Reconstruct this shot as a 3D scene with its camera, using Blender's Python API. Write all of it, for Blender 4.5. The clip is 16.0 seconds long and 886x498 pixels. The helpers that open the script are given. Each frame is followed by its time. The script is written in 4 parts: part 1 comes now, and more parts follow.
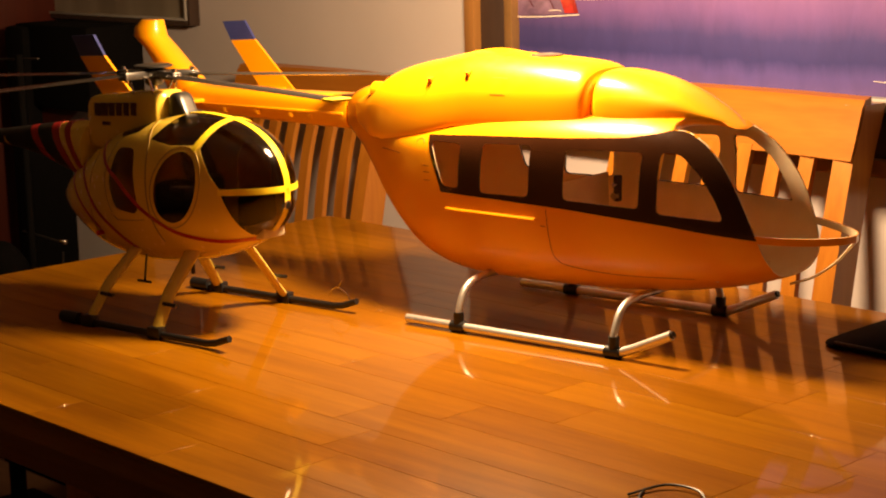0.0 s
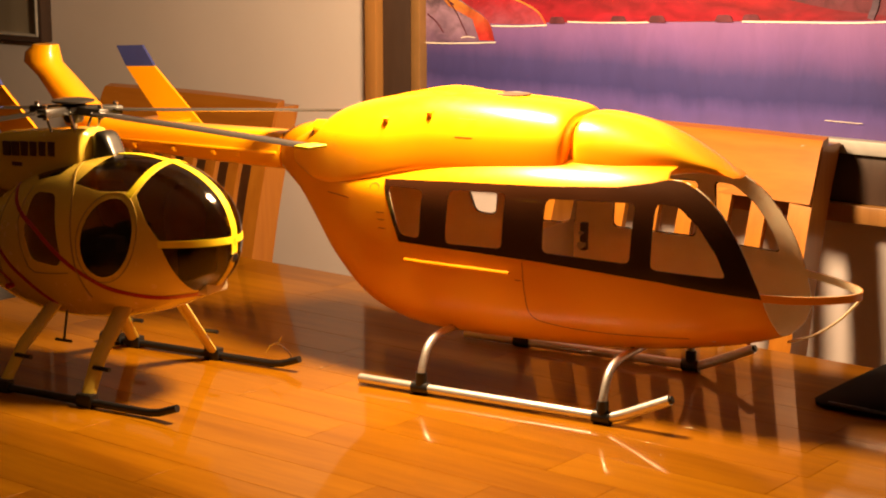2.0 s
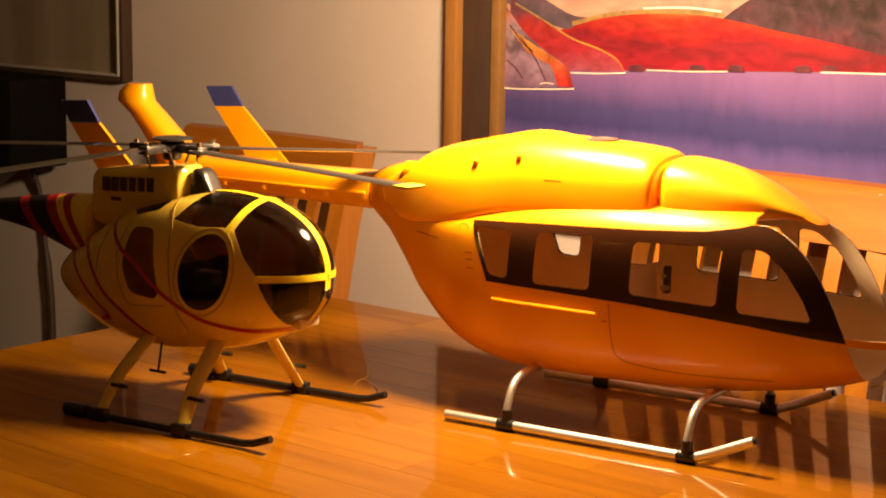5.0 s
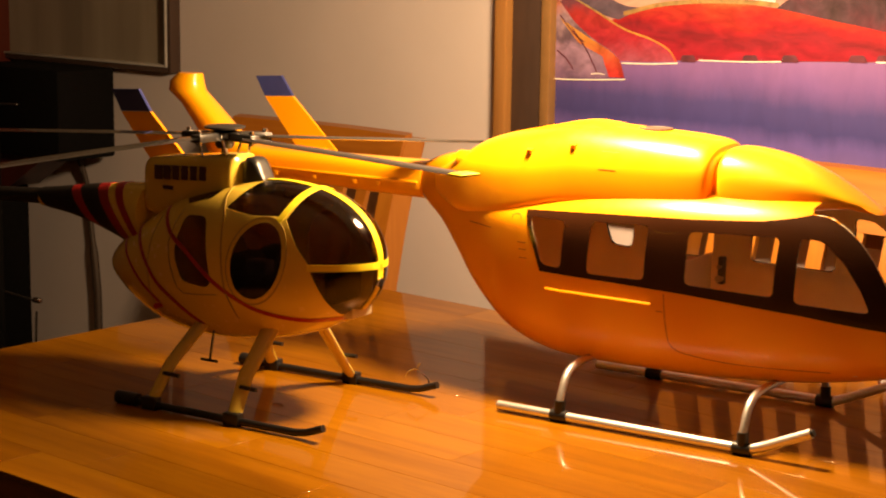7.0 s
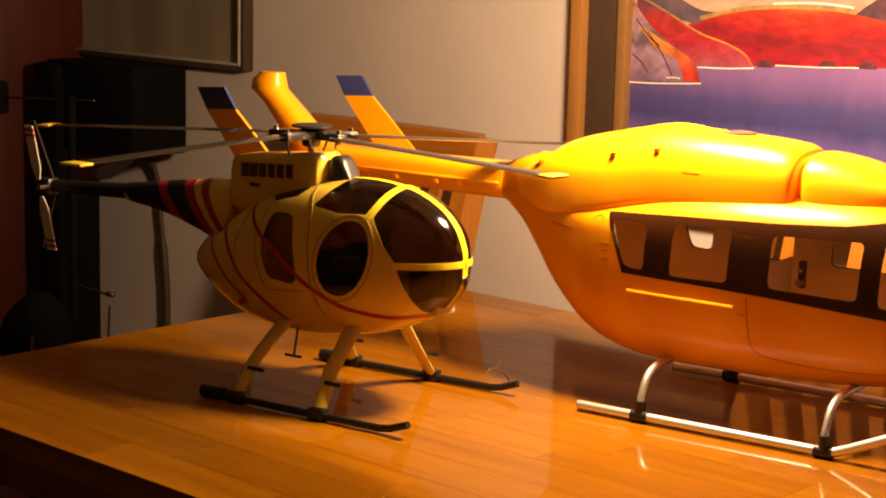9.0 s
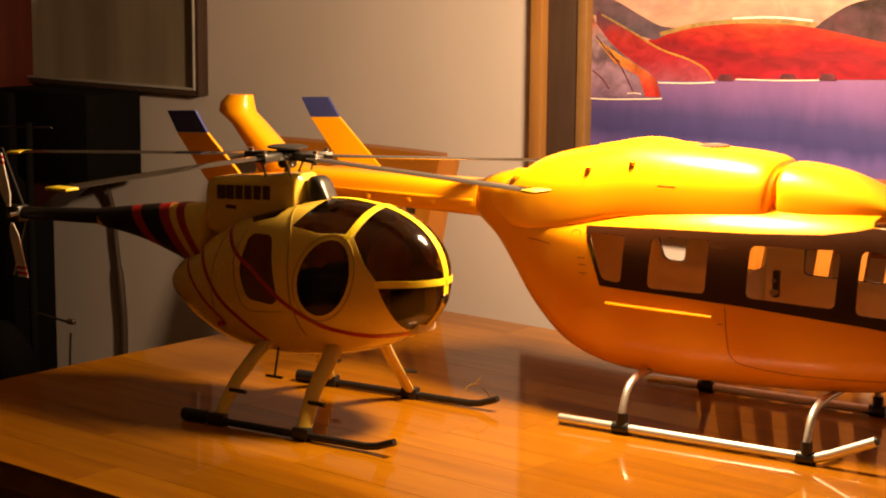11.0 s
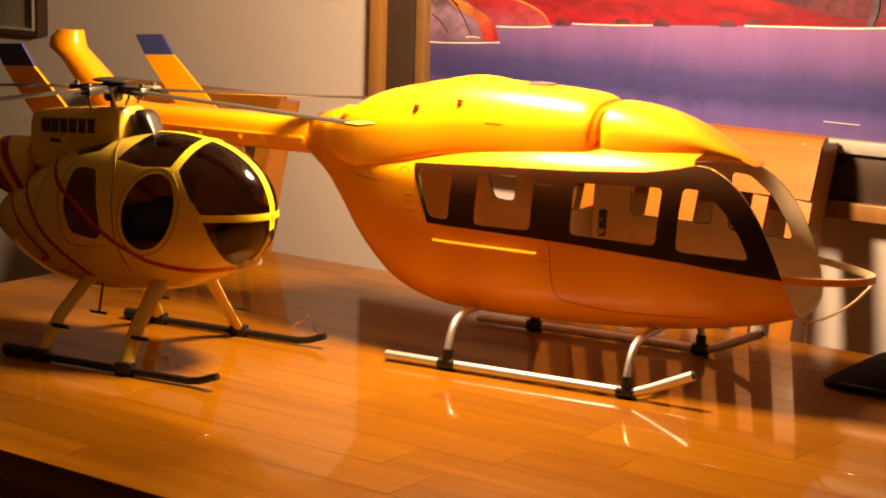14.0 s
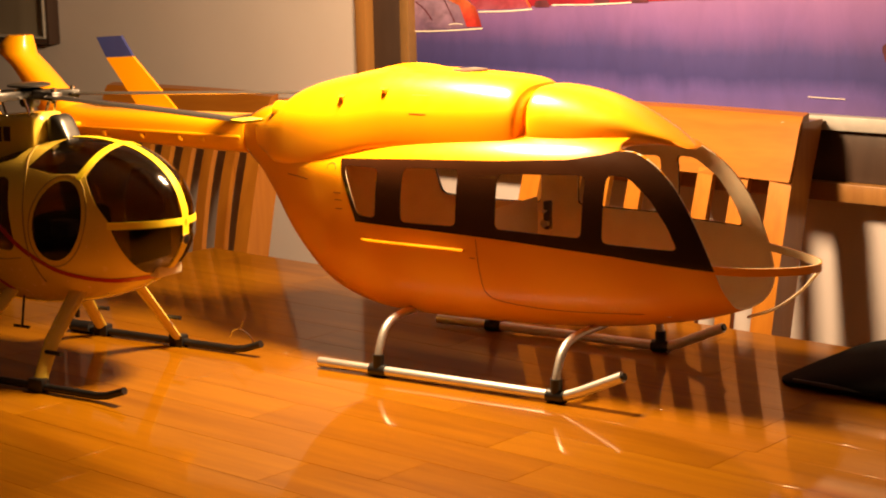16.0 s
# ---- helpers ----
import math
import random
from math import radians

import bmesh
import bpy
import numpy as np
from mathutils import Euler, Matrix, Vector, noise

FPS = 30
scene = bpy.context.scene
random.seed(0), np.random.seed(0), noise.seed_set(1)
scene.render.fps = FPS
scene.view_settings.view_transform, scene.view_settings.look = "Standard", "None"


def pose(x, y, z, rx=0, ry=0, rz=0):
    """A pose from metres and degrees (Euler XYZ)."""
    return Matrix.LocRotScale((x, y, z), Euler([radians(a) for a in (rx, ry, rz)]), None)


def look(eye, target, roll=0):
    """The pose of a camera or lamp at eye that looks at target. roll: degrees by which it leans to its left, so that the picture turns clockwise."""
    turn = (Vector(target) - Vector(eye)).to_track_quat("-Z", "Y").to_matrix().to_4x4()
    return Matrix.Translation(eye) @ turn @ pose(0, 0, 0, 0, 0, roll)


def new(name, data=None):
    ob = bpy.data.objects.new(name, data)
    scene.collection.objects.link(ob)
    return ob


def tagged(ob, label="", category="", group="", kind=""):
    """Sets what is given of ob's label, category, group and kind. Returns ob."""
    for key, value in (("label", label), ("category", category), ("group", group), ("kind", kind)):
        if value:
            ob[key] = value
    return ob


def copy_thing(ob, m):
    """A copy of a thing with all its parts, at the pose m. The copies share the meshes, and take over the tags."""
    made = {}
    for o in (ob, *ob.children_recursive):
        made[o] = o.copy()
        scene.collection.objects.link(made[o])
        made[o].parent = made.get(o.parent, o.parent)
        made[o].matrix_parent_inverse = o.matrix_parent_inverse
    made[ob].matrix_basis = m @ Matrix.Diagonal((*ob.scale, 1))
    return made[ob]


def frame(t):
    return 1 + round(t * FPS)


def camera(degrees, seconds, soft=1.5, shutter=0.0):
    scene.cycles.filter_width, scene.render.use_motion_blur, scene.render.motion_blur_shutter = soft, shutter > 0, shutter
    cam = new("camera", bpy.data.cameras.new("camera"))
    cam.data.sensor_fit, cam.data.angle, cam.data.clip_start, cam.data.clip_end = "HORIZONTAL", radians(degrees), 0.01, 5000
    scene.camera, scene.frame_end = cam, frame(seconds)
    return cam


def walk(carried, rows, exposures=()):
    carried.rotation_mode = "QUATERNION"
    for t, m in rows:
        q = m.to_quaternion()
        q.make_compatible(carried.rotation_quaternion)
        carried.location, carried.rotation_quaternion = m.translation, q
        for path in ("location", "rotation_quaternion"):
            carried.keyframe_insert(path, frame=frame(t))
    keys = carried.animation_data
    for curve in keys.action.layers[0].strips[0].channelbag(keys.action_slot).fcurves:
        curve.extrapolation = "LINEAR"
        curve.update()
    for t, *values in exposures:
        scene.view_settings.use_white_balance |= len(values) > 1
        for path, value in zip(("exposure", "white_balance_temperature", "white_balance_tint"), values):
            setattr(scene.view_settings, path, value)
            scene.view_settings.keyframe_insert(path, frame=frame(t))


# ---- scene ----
from mathutils.bvhtree import BVHTree
cam = camera(28.3, 16.0, soft=2.0, shutter=0.4)
PATH = [
    (0, (1.668, -1.59, 1.325), (0.237, -0.248, 0.935), -1.4),
    (0.5, (1.499, -1.583, 1.332), (0.131, -0.185, 0.911), -1.1),
    (1, (1.396, -1.526, 1.324), (0.051, -0.102, 0.919), -1.1),
    (1.5, (1.329, -1.564, 1.354), (0.095, -0.041, 0.957), -0.7),
    (2, (1.33, -1.636, 1.362), (0.113, -0.099, 0.966), 0.0),
    (2.5, (1.35, -1.66, 1.372), (0.136, -0.118, 0.985), 0.6),
    (3, (1.344, -1.675, 1.368), (0.139, -0.123, 0.998), 0.4),
    (3.5, (1.335, -1.681, 1.368), (0.118, -0.135, 1.009), 0.5),
    (4, (1.323, -1.695, 1.375), (0.087, -0.162, 1.024), 0.5),
    (4.2, (1.316, -1.702, 1.367), (0.072, -0.174, 1.026), 0.7),
    (6.5, (1.315, -1.72, 1.36), (0.042, -0.218, 1.007), 0.7),
    (7, (1.294, -1.719, 1.353), (0.003, -0.232, 1.003), 0.8),
    (7.5, (1.281, -1.747, 1.356), (-0.058, -0.303, 1.01), 0.9),
    (8, (1.271, -1.765, 1.357), (-0.118, -0.368, 1.012), 1.0),
    (8.5, (1.283, -1.754, 1.355), (-0.078, -0.33, 1.012), 1.2),
    (9, (1.271, -1.773, 1.355), (-0.056, -0.318, 1.005), 1.4),
    (11.3, (1.23, -1.828, 1.346), (-0.029, -0.307, 1.031), 0.8),
    (11.5, (1.239, -1.826, 1.339), (-0.012, -0.297, 1.027), 1.6),
    (12, (1.25, -1.824, 1.33), (0.019, -0.282, 1.002), 1.5),
    (12.5, (1.264, -1.807, 1.314), (0.056, -0.249, 0.974), 1.6),
    (13, (1.274, -1.799, 1.316), (0.105, -0.215, 0.961), 1.4),
    (13.5, (1.272, -1.799, 1.318), (0.121, -0.203, 0.962), 1.8),
    (14, (1.276, -1.797, 1.316), (0.13, -0.198, 0.954), 1.7),
    (14.5, (1.274, -1.787, 1.31), (0.137, -0.182, 0.951), 1.4),
    (15, (1.294, -1.767, 1.316), (0.152, -0.163, 0.964), 0.7),
    (15.5, (1.322, -1.696, 1.316), (0.149, -0.118, 0.949), -0.5),
    (16, (1.436, -1.507, 1.299), (0.137, -0.032, 0.93), -1.3),
]
walk(cam, [(t, look(eye, target, roll)) for t, eye, target, roll in PATH])

# ---- light ----
world = bpy.data.worlds.new("room_air")
world.use_nodes = True
world.node_tree.nodes["Background"].inputs[0].default_value = (1.0, 0.72, 0.45, 1)
world.node_tree.nodes["Background"].inputs[1].default_value = 0.002
scene.world = world


def point_lamp(name, place, watts, colour, radius):
    data = bpy.data.lights.new(name, "POINT")
    data.energy, data.color, data.shadow_soft_size = watts, colour, radius
    ob = new(name, data)
    ob.location = place
    return ob


# the pendant lamp over the table, just above the view
point_lamp("pendant_bulb", (0.0, 0.035, 1.38), 70, (1.0, 0.64, 0.33), 0.06)
scene.view_settings.exposure = 0.0


# ---- materials ----
def material(name, colour, rough=0.5, metal=0.0, second=None, scale=20.0, stretch=(1, 1, 1), bump=0.0, coat=0.0, detail=4.0, spec=0.5, coat_rough=0.06):
    m = bpy.data.materials.new(name)
    m.use_nodes = True
    nt, bsdf = m.node_tree, m.node_tree.nodes["Principled BSDF"]
    bsdf.inputs["Roughness"].default_value = rough
    bsdf.inputs["Metallic"].default_value = metal
    bsdf.inputs["Coat Weight"].default_value = coat
    bsdf.inputs["Specular IOR Level"].default_value = spec
    bsdf.inputs["Coat Roughness"].default_value = coat_rough
    second = second or tuple(c * 0.82 for c in colour)
    co = nt.nodes.new("ShaderNodeTexCoord")
    mp = nt.nodes.new("ShaderNodeMapping")
    mp.inputs["Scale"].default_value = stretch
    nt.links.new(co.outputs["Object"], mp.inputs["Vector"])
    big = nt.nodes.new("ShaderNodeTexNoise")
    big.inputs["Scale"].default_value, big.inputs["Detail"].default_value = scale, detail
    nt.links.new(mp.outputs[0], big.inputs["Vector"])
    ramp = nt.nodes.new("ShaderNodeValToRGB")
    ramp.color_ramp.elements[0].position, ramp.color_ramp.elements[1].position = 0.35, 0.68
    ramp.color_ramp.elements[0].color, ramp.color_ramp.elements[1].color = (*second, 1), (*colour, 1)
    nt.links.new(big.outputs["Fac"], ramp.inputs[0])
    nt.links.new(ramp.outputs[0], bsdf.inputs["Base Color"])
    small = nt.nodes.new("ShaderNodeTexNoise")
    small.inputs["Scale"].default_value, small.inputs["Detail"].default_value = scale * 9, 3
    nt.links.new(mp.outputs[0], small.inputs["Vector"])
    rr = nt.nodes.new("ShaderNodeMapRange")
    rr.inputs["To Min"].default_value, rr.inputs["To Max"].default_value = max(0.02, rough * 0.8), min(1, rough * 1.25)
    nt.links.new(small.outputs["Fac"], rr.inputs["Value"])
    nt.links.new(rr.outputs[0], bsdf.inputs["Roughness"])
    if bump:
        b = nt.nodes.new("ShaderNodeBump")
        b.inputs["Strength"].default_value, b.inputs["Distance"].default_value = bump, 0.002
        nt.links.new(small.outputs["Fac"], b.inputs["Height"])
        nt.links.new(b.outputs[0], bsdf.inputs["Normal"])
    return m


def wood(name, light, dark, rough, coat, scale=1.0, along=0, per_piece=0.25, coat_rough=0.1, spec=0.3):
    """Grained wood, lengthwise on the chosen axis; each piece takes its own tone."""
    m = bpy.data.materials.new(name)
    m.use_nodes = True
    nt, bsdf = m.node_tree, m.node_tree.nodes["Principled BSDF"]
    bsdf.inputs["Roughness"].default_value = rough
    bsdf.inputs["Specular IOR Level"].default_value = spec
    bsdf.inputs["Coat Weight"].default_value, bsdf.inputs["Coat Roughness"].default_value = coat, coat_rough
    co = nt.nodes.new("ShaderNodeTexCoord")
    info = nt.nodes.new("ShaderNodeObjectInfo")
    shift = nt.nodes.new("ShaderNodeVectorMath")
    shift.operation = "MULTIPLY_ADD"
    comb = nt.nodes.new("ShaderNodeCombineXYZ")
    for k in range(3):
        nt.links.new(info.outputs["Random"], comb.inputs[k])
    shift.inputs[1].default_value = (7, 5, 3)
    nt.links.new(comb.outputs[0], shift.inputs[0])
    nt.links.new(co.outputs["Object"], shift.inputs[2])
    mp = nt.nodes.new("ShaderNodeMapping")
    st = [26 * scale] * 3
    st[along] = 2.2 * scale
    mp.inputs["Scale"].default_value = st
    nt.links.new(shift.outputs[0], mp.inputs["Vector"])
    n1 = nt.nodes.new("ShaderNodeTexNoise")
    n1.inputs["Scale"].default_value, n1.inputs["Detail"].default_value, n1.inputs["Distortion"].default_value = 1.0, 5, 0.6
    nt.links.new(mp.outputs[0], n1.inputs["Vector"])
    n2 = nt.nodes.new("ShaderNodeTexNoise")
    n2.inputs["Scale"].default_value, n2.inputs["Detail"].default_value = 6.0, 3
    nt.links.new(mp.outputs[0], n2.inputs["Vector"])
    add = nt.nodes.new("ShaderNodeMath")
    add.operation = "MULTIPLY_ADD"
    add.inputs[1].default_value = 0.35
    nt.links.new(n2.outputs["Fac"], add.inputs[0])
    nt.links.new(n1.outputs["Fac"], add.inputs[2])
    tone = nt.nodes.new("ShaderNodeMath")
    tone.operation = "MULTIPLY_ADD"
    tone.inputs[1].default_value = per_piece
    nt.links.new(info.outputs["Random"], tone.inputs[0])
    nt.links.new(add.outputs[0], tone.inputs[2])
    ramp = nt.nodes.new("ShaderNodeValToRGB")
    ramp.color_ramp.elements[0].position, ramp.color_ramp.elements[1].position = 0.45, 1.0
    ramp.color_ramp.elements[0].color, ramp.color_ramp.elements[1].color = (*dark, 1), (*light, 1)
    nt.links.new(tone.outputs[0], ramp.inputs[0])
    nt.links.new(ramp.outputs[0], bsdf.inputs["Base Color"])
    b = nt.nodes.new("ShaderNodeBump")
    b.inputs["Strength"].default_value, b.inputs["Distance"].default_value = 0.08, 0.001
    nt.links.new(n2.outputs["Fac"], b.inputs["Height"])
    nt.links.new(b.outputs[0], bsdf.inputs["Normal"])
    return m


TABLE_WOOD = wood("varnished_table_wood", (0.31, 0.123, 0.0015), (0.185, 0.062, 0.0008), 0.40, 0.54, 1.0, 0, 0.22, 0.055, 0.05)
TABLE_EDGE = wood("table_edge_wood", (0.42, 0.17, 0.03), (0.25, 0.09, 0.015), 0.35, 0.3, 1.0, 0, 0.05)
CHAIR_WOOD = wood("varnished_chair_wood", (0.44, 0.165, 0.016), (0.30, 0.095, 0.008), 0.35, 0.35, 1.0, 0, 0.10)
CHAIR_UPRIGHT = wood("upright_chair_wood", (0.48, 0.185, 0.018), (0.32, 0.105, 0.009), 0.35, 0.35, 1.0, 2, 0.15)
FRAME_WOOD = wood("picture_frame_wood", (0.40, 0.20, 0.06), (0.24, 0.11, 0.03), 0.4, 0.2, 1.0, 2, 0.05)
SHELF_WOOD = wood("reddish_shelf_wood", (0.085, 0.014, 0.006), (0.05, 0.008, 0.004), 0.5, 0.1, 1.0, 2, 0.1)
FLOOR_WOOD = wood("dark_floor_wood", (0.12, 0.06, 0.03), (0.06, 0.03, 0.015), 0.45, 0.1, 0.5, 0, 0.2)
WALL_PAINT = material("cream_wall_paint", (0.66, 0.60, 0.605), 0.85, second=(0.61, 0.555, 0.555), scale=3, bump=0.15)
# unseen ceiling and walls: colours kept dark to hold down bounced light
CEILING_PAINT = material("bounce_cutting_ceiling_beige", (0.34, 0.28, 0.21), 0.9, scale=3, bump=0.1)
DIM_PAINT = material("bounce_cutting_wall_tan", (0.20, 0.14, 0.085), 0.85, scale=3, bump=0.15)
EC_YELLOW = material("golden_yellow_paint", (0.95, 0.40, 0.0012), 0.36, second=(0.92, 0.375, 0.001), scale=9, coat=0.8, coat_rough=0.18, spec=0.4)
EC_SHELL = material("thin_golden_yellow_shell", (0.95, 0.40, 0.0012), 0.36, second=(0.92, 0.375, 0.001), scale=9, coat=0.8, coat_rough=0.18, spec=0.4)
EC_INSIDE = material("bare_cream_glass_fibre", (0.90, 0.80, 0.58), 0.6, second=(0.84, 0.72, 0.50), scale=30, bump=0.3)
EC_BAND = material("dark_brown_gloss_paint", (0.028, 0.009, 0.003), 0.14, scale=15, spec=0.6)
MD_CREAM = material("pale_yellow_gloss_paint", (0.80, 0.565, 0.07), 0.25, second=(0.75, 0.52, 0.06), scale=12, coat=0.9, coat_rough=0.10)
MD_STRIP = material("bright_yellow_tape", (0.92, 0.72, 0.02), 0.4, scale=30)
MD_RED = material("red_stripe_paint", (0.42, 0.02, 0.02), 0.3, scale=20, coat=0.3)
# darker body yellow, stands in for the shade along moulded edges
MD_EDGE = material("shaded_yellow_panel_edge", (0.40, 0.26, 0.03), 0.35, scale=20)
BLUE = material("blue_fin_paint", (0.045, 0.06, 0.24), 0.4, second=(0.04, 0.05, 0.2), scale=20)
BLACK = material("black_plastic", (0.012, 0.011, 0.011), 0.4, scale=40)
SOOT = material("matt_black_cloth", (0.005, 0.0045, 0.0045), 0.9, scale=60, bump=0.5, spec=0.08)
CARBON = material("dark_carbon_blade", (0.03, 0.026, 0.022), 0.20, scale=60, stretch=(1, 6, 1), coat=1.0)
ALU = material("brushed_aluminium", (0.88, 0.86, 0.83), 0.40, metal=0.85, scale=60, stretch=(1, 8, 8))
STEEL = material("polished_steel", (0.62, 0.60, 0.57), 0.22, metal=1.0, scale=40)
DARK_STEEL = material("dark_anodised_metal", (0.10, 0.095, 0.09), 0.35, metal=0.8, scale=40)
GOLD_LIP = material("gilded_frame_lip", (0.34, 0.19, 0.07), 0.40, metal=0.3, scale=30)
# stain of the large frame; also the painted shade on the small picture's bars
FRAME_DARK = material("dark_frame_stain_and_shade", (0.070, 0.044, 0.034), 0.42, scale=10, stretch=(6, 6, 1), spec=0.25)
SILVER_LIP = material("silver_frame_lip", (0.44, 0.42, 0.40), 0.55, metal=0.15, scale=30, spec=0.2)
# upright light and dark streaks paint the reflection in the picture glass
MAT_BOARD = material("grey_paper_with_glass_streaks", (0.30, 0.26, 0.20), 0.35, second=(0.20, 0.17, 0.13), scale=2.5, stretch=(5, 1, 0.4), coat=0.5, coat_rough=0.03)
BOOKS = material("dull_book_spines", (0.06, 0.045, 0.035), 0.7, second=(0.02, 0.015, 0.012), scale=6)
INK = material("dark_letter_ink", (0.075, 0.035, 0.04), 0.5, scale=40)
WHITE_BLADE = material("white_tail_blade", (0.75, 0.72, 0.66), 0.35, scale=40)
# darker body orange for the shade in seams, slots and exhaust throats
SEAM_SHADE = material("orange_seam_shade", (0.42, 0.13, 0.002), 0.5, scale=30)
# the cable's rubber; also the painted shade of the mast hole
CABLE_AND_HOLE = material("cable_rubber_and_hole_shade", (0.05, 0.03, 0.02), 0.6, scale=40)


def tinted_glass():
    m = bpy.data.materials.new("smoked_canopy_glass")
    m.use_nodes = True
    bsdf = m.node_tree.nodes["Principled BSDF"]
    bsdf.inputs["Base Color"].default_value = (0.30, 0.20, 0.11, 1)
    bsdf.inputs["Roughness"].default_value = 0.09
    bsdf.inputs["Transmission Weight"].default_value = 1.0
    bsdf.inputs["IOR"].default_value = 1.45
    return m


GLASS = tinted_glass()


def let_light_through(m, share, colour):
    """Thin painted glass fibre passes a little of the lamp's light."""
    nt = m.node_tree
    out = nt.nodes["Material Output"]
    mix = nt.nodes.new("ShaderNodeMixShader")
    thin = nt.nodes.new("ShaderNodeBsdfTranslucent")
    thin.inputs["Color"].default_value = (*colour, 1)
    mix.inputs[0].default_value = share
    nt.links.new(nt.nodes["Principled BSDF"].outputs[0], mix.inputs[1])
    nt.links.new(thin.outputs[0], mix.inputs[2])
    nt.links.new(mix.outputs[0], out.inputs["Surface"])


let_light_through(EC_SHELL, 0.32, (0.95, 0.55, 0.05))
let_light_through(EC_INSIDE, 0.28, (0.95, 0.85, 0.62))


# ---- builders ----
def mesh_of(bm, smooth=None):
    me = bpy.data.meshes.new("mesh")
    bmesh.ops.recalc_face_normals(bm, faces=bm.faces)
    bm.to_mesh(me)
    bm.free()
    if smooth is not None:
        shade(me, smooth)
    return me


def shade(me, degrees):
    me.polygons.foreach_set("use_smooth", [True] * len(me.polygons))
    me.set_sharp_from_angle(angle=radians(degrees))


def part(name, me, mat, parent=None, label="", m=None, smooth=40):
    """One mesh object under a thing or a part."""
    if isinstance(me, bmesh.types.BMesh):
        me = mesh_of(me, smooth)
    if not me.materials:
        me.materials.append(mat)
    ob = new(name, me)
    if parent:
        ob.parent = parent
    if m is not None:
        ob.matrix_basis = m
    if label:
        ob["label"] = label
    return ob


def thing(name, m, label, category, group="", kind=""):
    ob = new(name)
    ob.empty_display_size = 0.05
    ob.matrix_basis = m
    return tagged(ob, label, category, group, kind)


def box(x0, x1, y0, y1, z0, z1, bevel=0.0, segments=2):
    bm = bmesh.new()
    bmesh.ops.create_cube(bm, size=1)
    for v in bm.verts:
        v.co = Vector((x0 if v.co.x < 0 else x1, y0 if v.co.y < 0 else y1, z0 if v.co.z < 0 else z1))
    if bevel:
        bmesh.ops.bevel(bm, geom=bm.edges[:], offset=bevel, segments=segments, profile=0.5, affect="EDGES")
    return bm


def tube(points, r, n=10, bm=None, flat=1.0):
    """A swept round bar along points; r a number or one per point."""
    bm = bm or bmesh.new()
    pts = [Vector(p) for p in points]
    rs = r if isinstance(r, (list, tuple)) else [r] * len(pts)
    rings, side = [], None
    for i, p in enumerate(pts):
        d = (pts[min(i + 1, len(pts) - 1)] - pts[max(i - 1, 0)]).normalized()
        if side is None:
            side = d.cross(Vector((0, 0, 1)) if abs(d.z) < 0.9 else Vector((1, 0, 0))).normalized()
        side = (side - d * side.dot(d)).normalized()
        up = d.cross(side)
        rings.append([bm.verts.new(p + rs[i] * (math.cos(a) * side + flat * math.sin(a) * up)) for a in (2 * math.pi * k / n for k in range(n))])
    for a, b in zip(rings, rings[1:]):
        for k in range(n):
            bm.faces.new((a[k], a[(k + 1) % n], b[(k + 1) % n], b[k]))
    bm.faces.new(rings[0][::-1])
    bm.faces.new(rings[-1])
    return bm


def curve_through(points, steps=6):
    """Catmull-Rom points through the given ones."""
    p = [np.array(q, float) for q in points]
    p = [2 * p[0] - p[1], *p, 2 * p[-1] - p[-2]]
    out = []
    for i in range(1, len(p) - 2):
        for k in range(steps):
            t = k / steps
            out.append(0.5 * (2 * p[i] + (p[i + 1] - p[i - 1]) * t + (2 * p[i - 1] - 5 * p[i] + 4 * p[i + 1] - p[i + 2]) * t * t + (3 * p[i] - 3 * p[i + 1] + p[i + 2] - p[i - 1]) * t ** 3))
    out.append(p[-2])
    return out


def hull(sections, steps=6, n=56, grow=0.0, e_top=2.6, e_low=2.6):
    """Rounded body along x. Sections: x, lowest z, highest z, z of the greatest width, half width."""
    bm = bmesh.new()
    rows = curve_through(sections, steps)
    rings = []
    for i, (x, zb, zt, zc, w) in enumerate(rows):
        ring = []
        for k in range(n):
            a = 2 * math.pi * k / n
            c, s = math.cos(a), math.sin(a)
            e = e_top if s >= 0 else e_low
            y = max(w + grow, 0.0006) * math.copysign(abs(c) ** (2 / e), c)
            h = (zt - zc + grow) if s >= 0 else (zc - zb + grow)
            ring.append(bm.verts.new((x, y, zc + max(h, 0.0006) * math.copysign(abs(s) ** (2 / e), s))))
        rings.append(ring)
    for a, b in zip(rings, rings[1:]):
        for k in range(n):
            bm.faces.new((a[k], a[(k + 1) % n], b[(k + 1) % n], b[k]))
    bm.faces.new(rings[0][::-1])
    bm.faces.new(rings[-1])
    return bm


def prism(poly, y0, y1):
    """A side-view outline (x, z) pulled out from y0 to y1."""
    bm = bmesh.new()
    a = [bm.verts.new((x, y0, z)) for x, z in poly]
    b = [bm.verts.new((x, y1, z)) for x, z in poly]
    bm.faces.new(a)
    bm.faces.new(b[::-1])
    for k in range(len(poly)):
        bm.faces.new((a[k], b[k], b[(k + 1) % len(poly)], a[(k + 1) % len(poly)]))
    return bm


def rounded(poly, r, n=4):
    """The outline with its corners rounded."""
    out = []
    q = [Vector(p) for p in poly]
    for i, p in enumerate(q):
        a, b = q[i - 1] - p, q[(i + 1) % len(q)] - p
        ra = min(r, a.length * 0.45, b.length * 0.45)
        s, e = p + a.normalized() * ra, p + b.normalized() * ra
        for k in range(n + 1):
            t = k / n
            out.append(tuple((1 - t) ** 2 * s + 2 * t * (1 - t) * p + t * t * e))
    return out


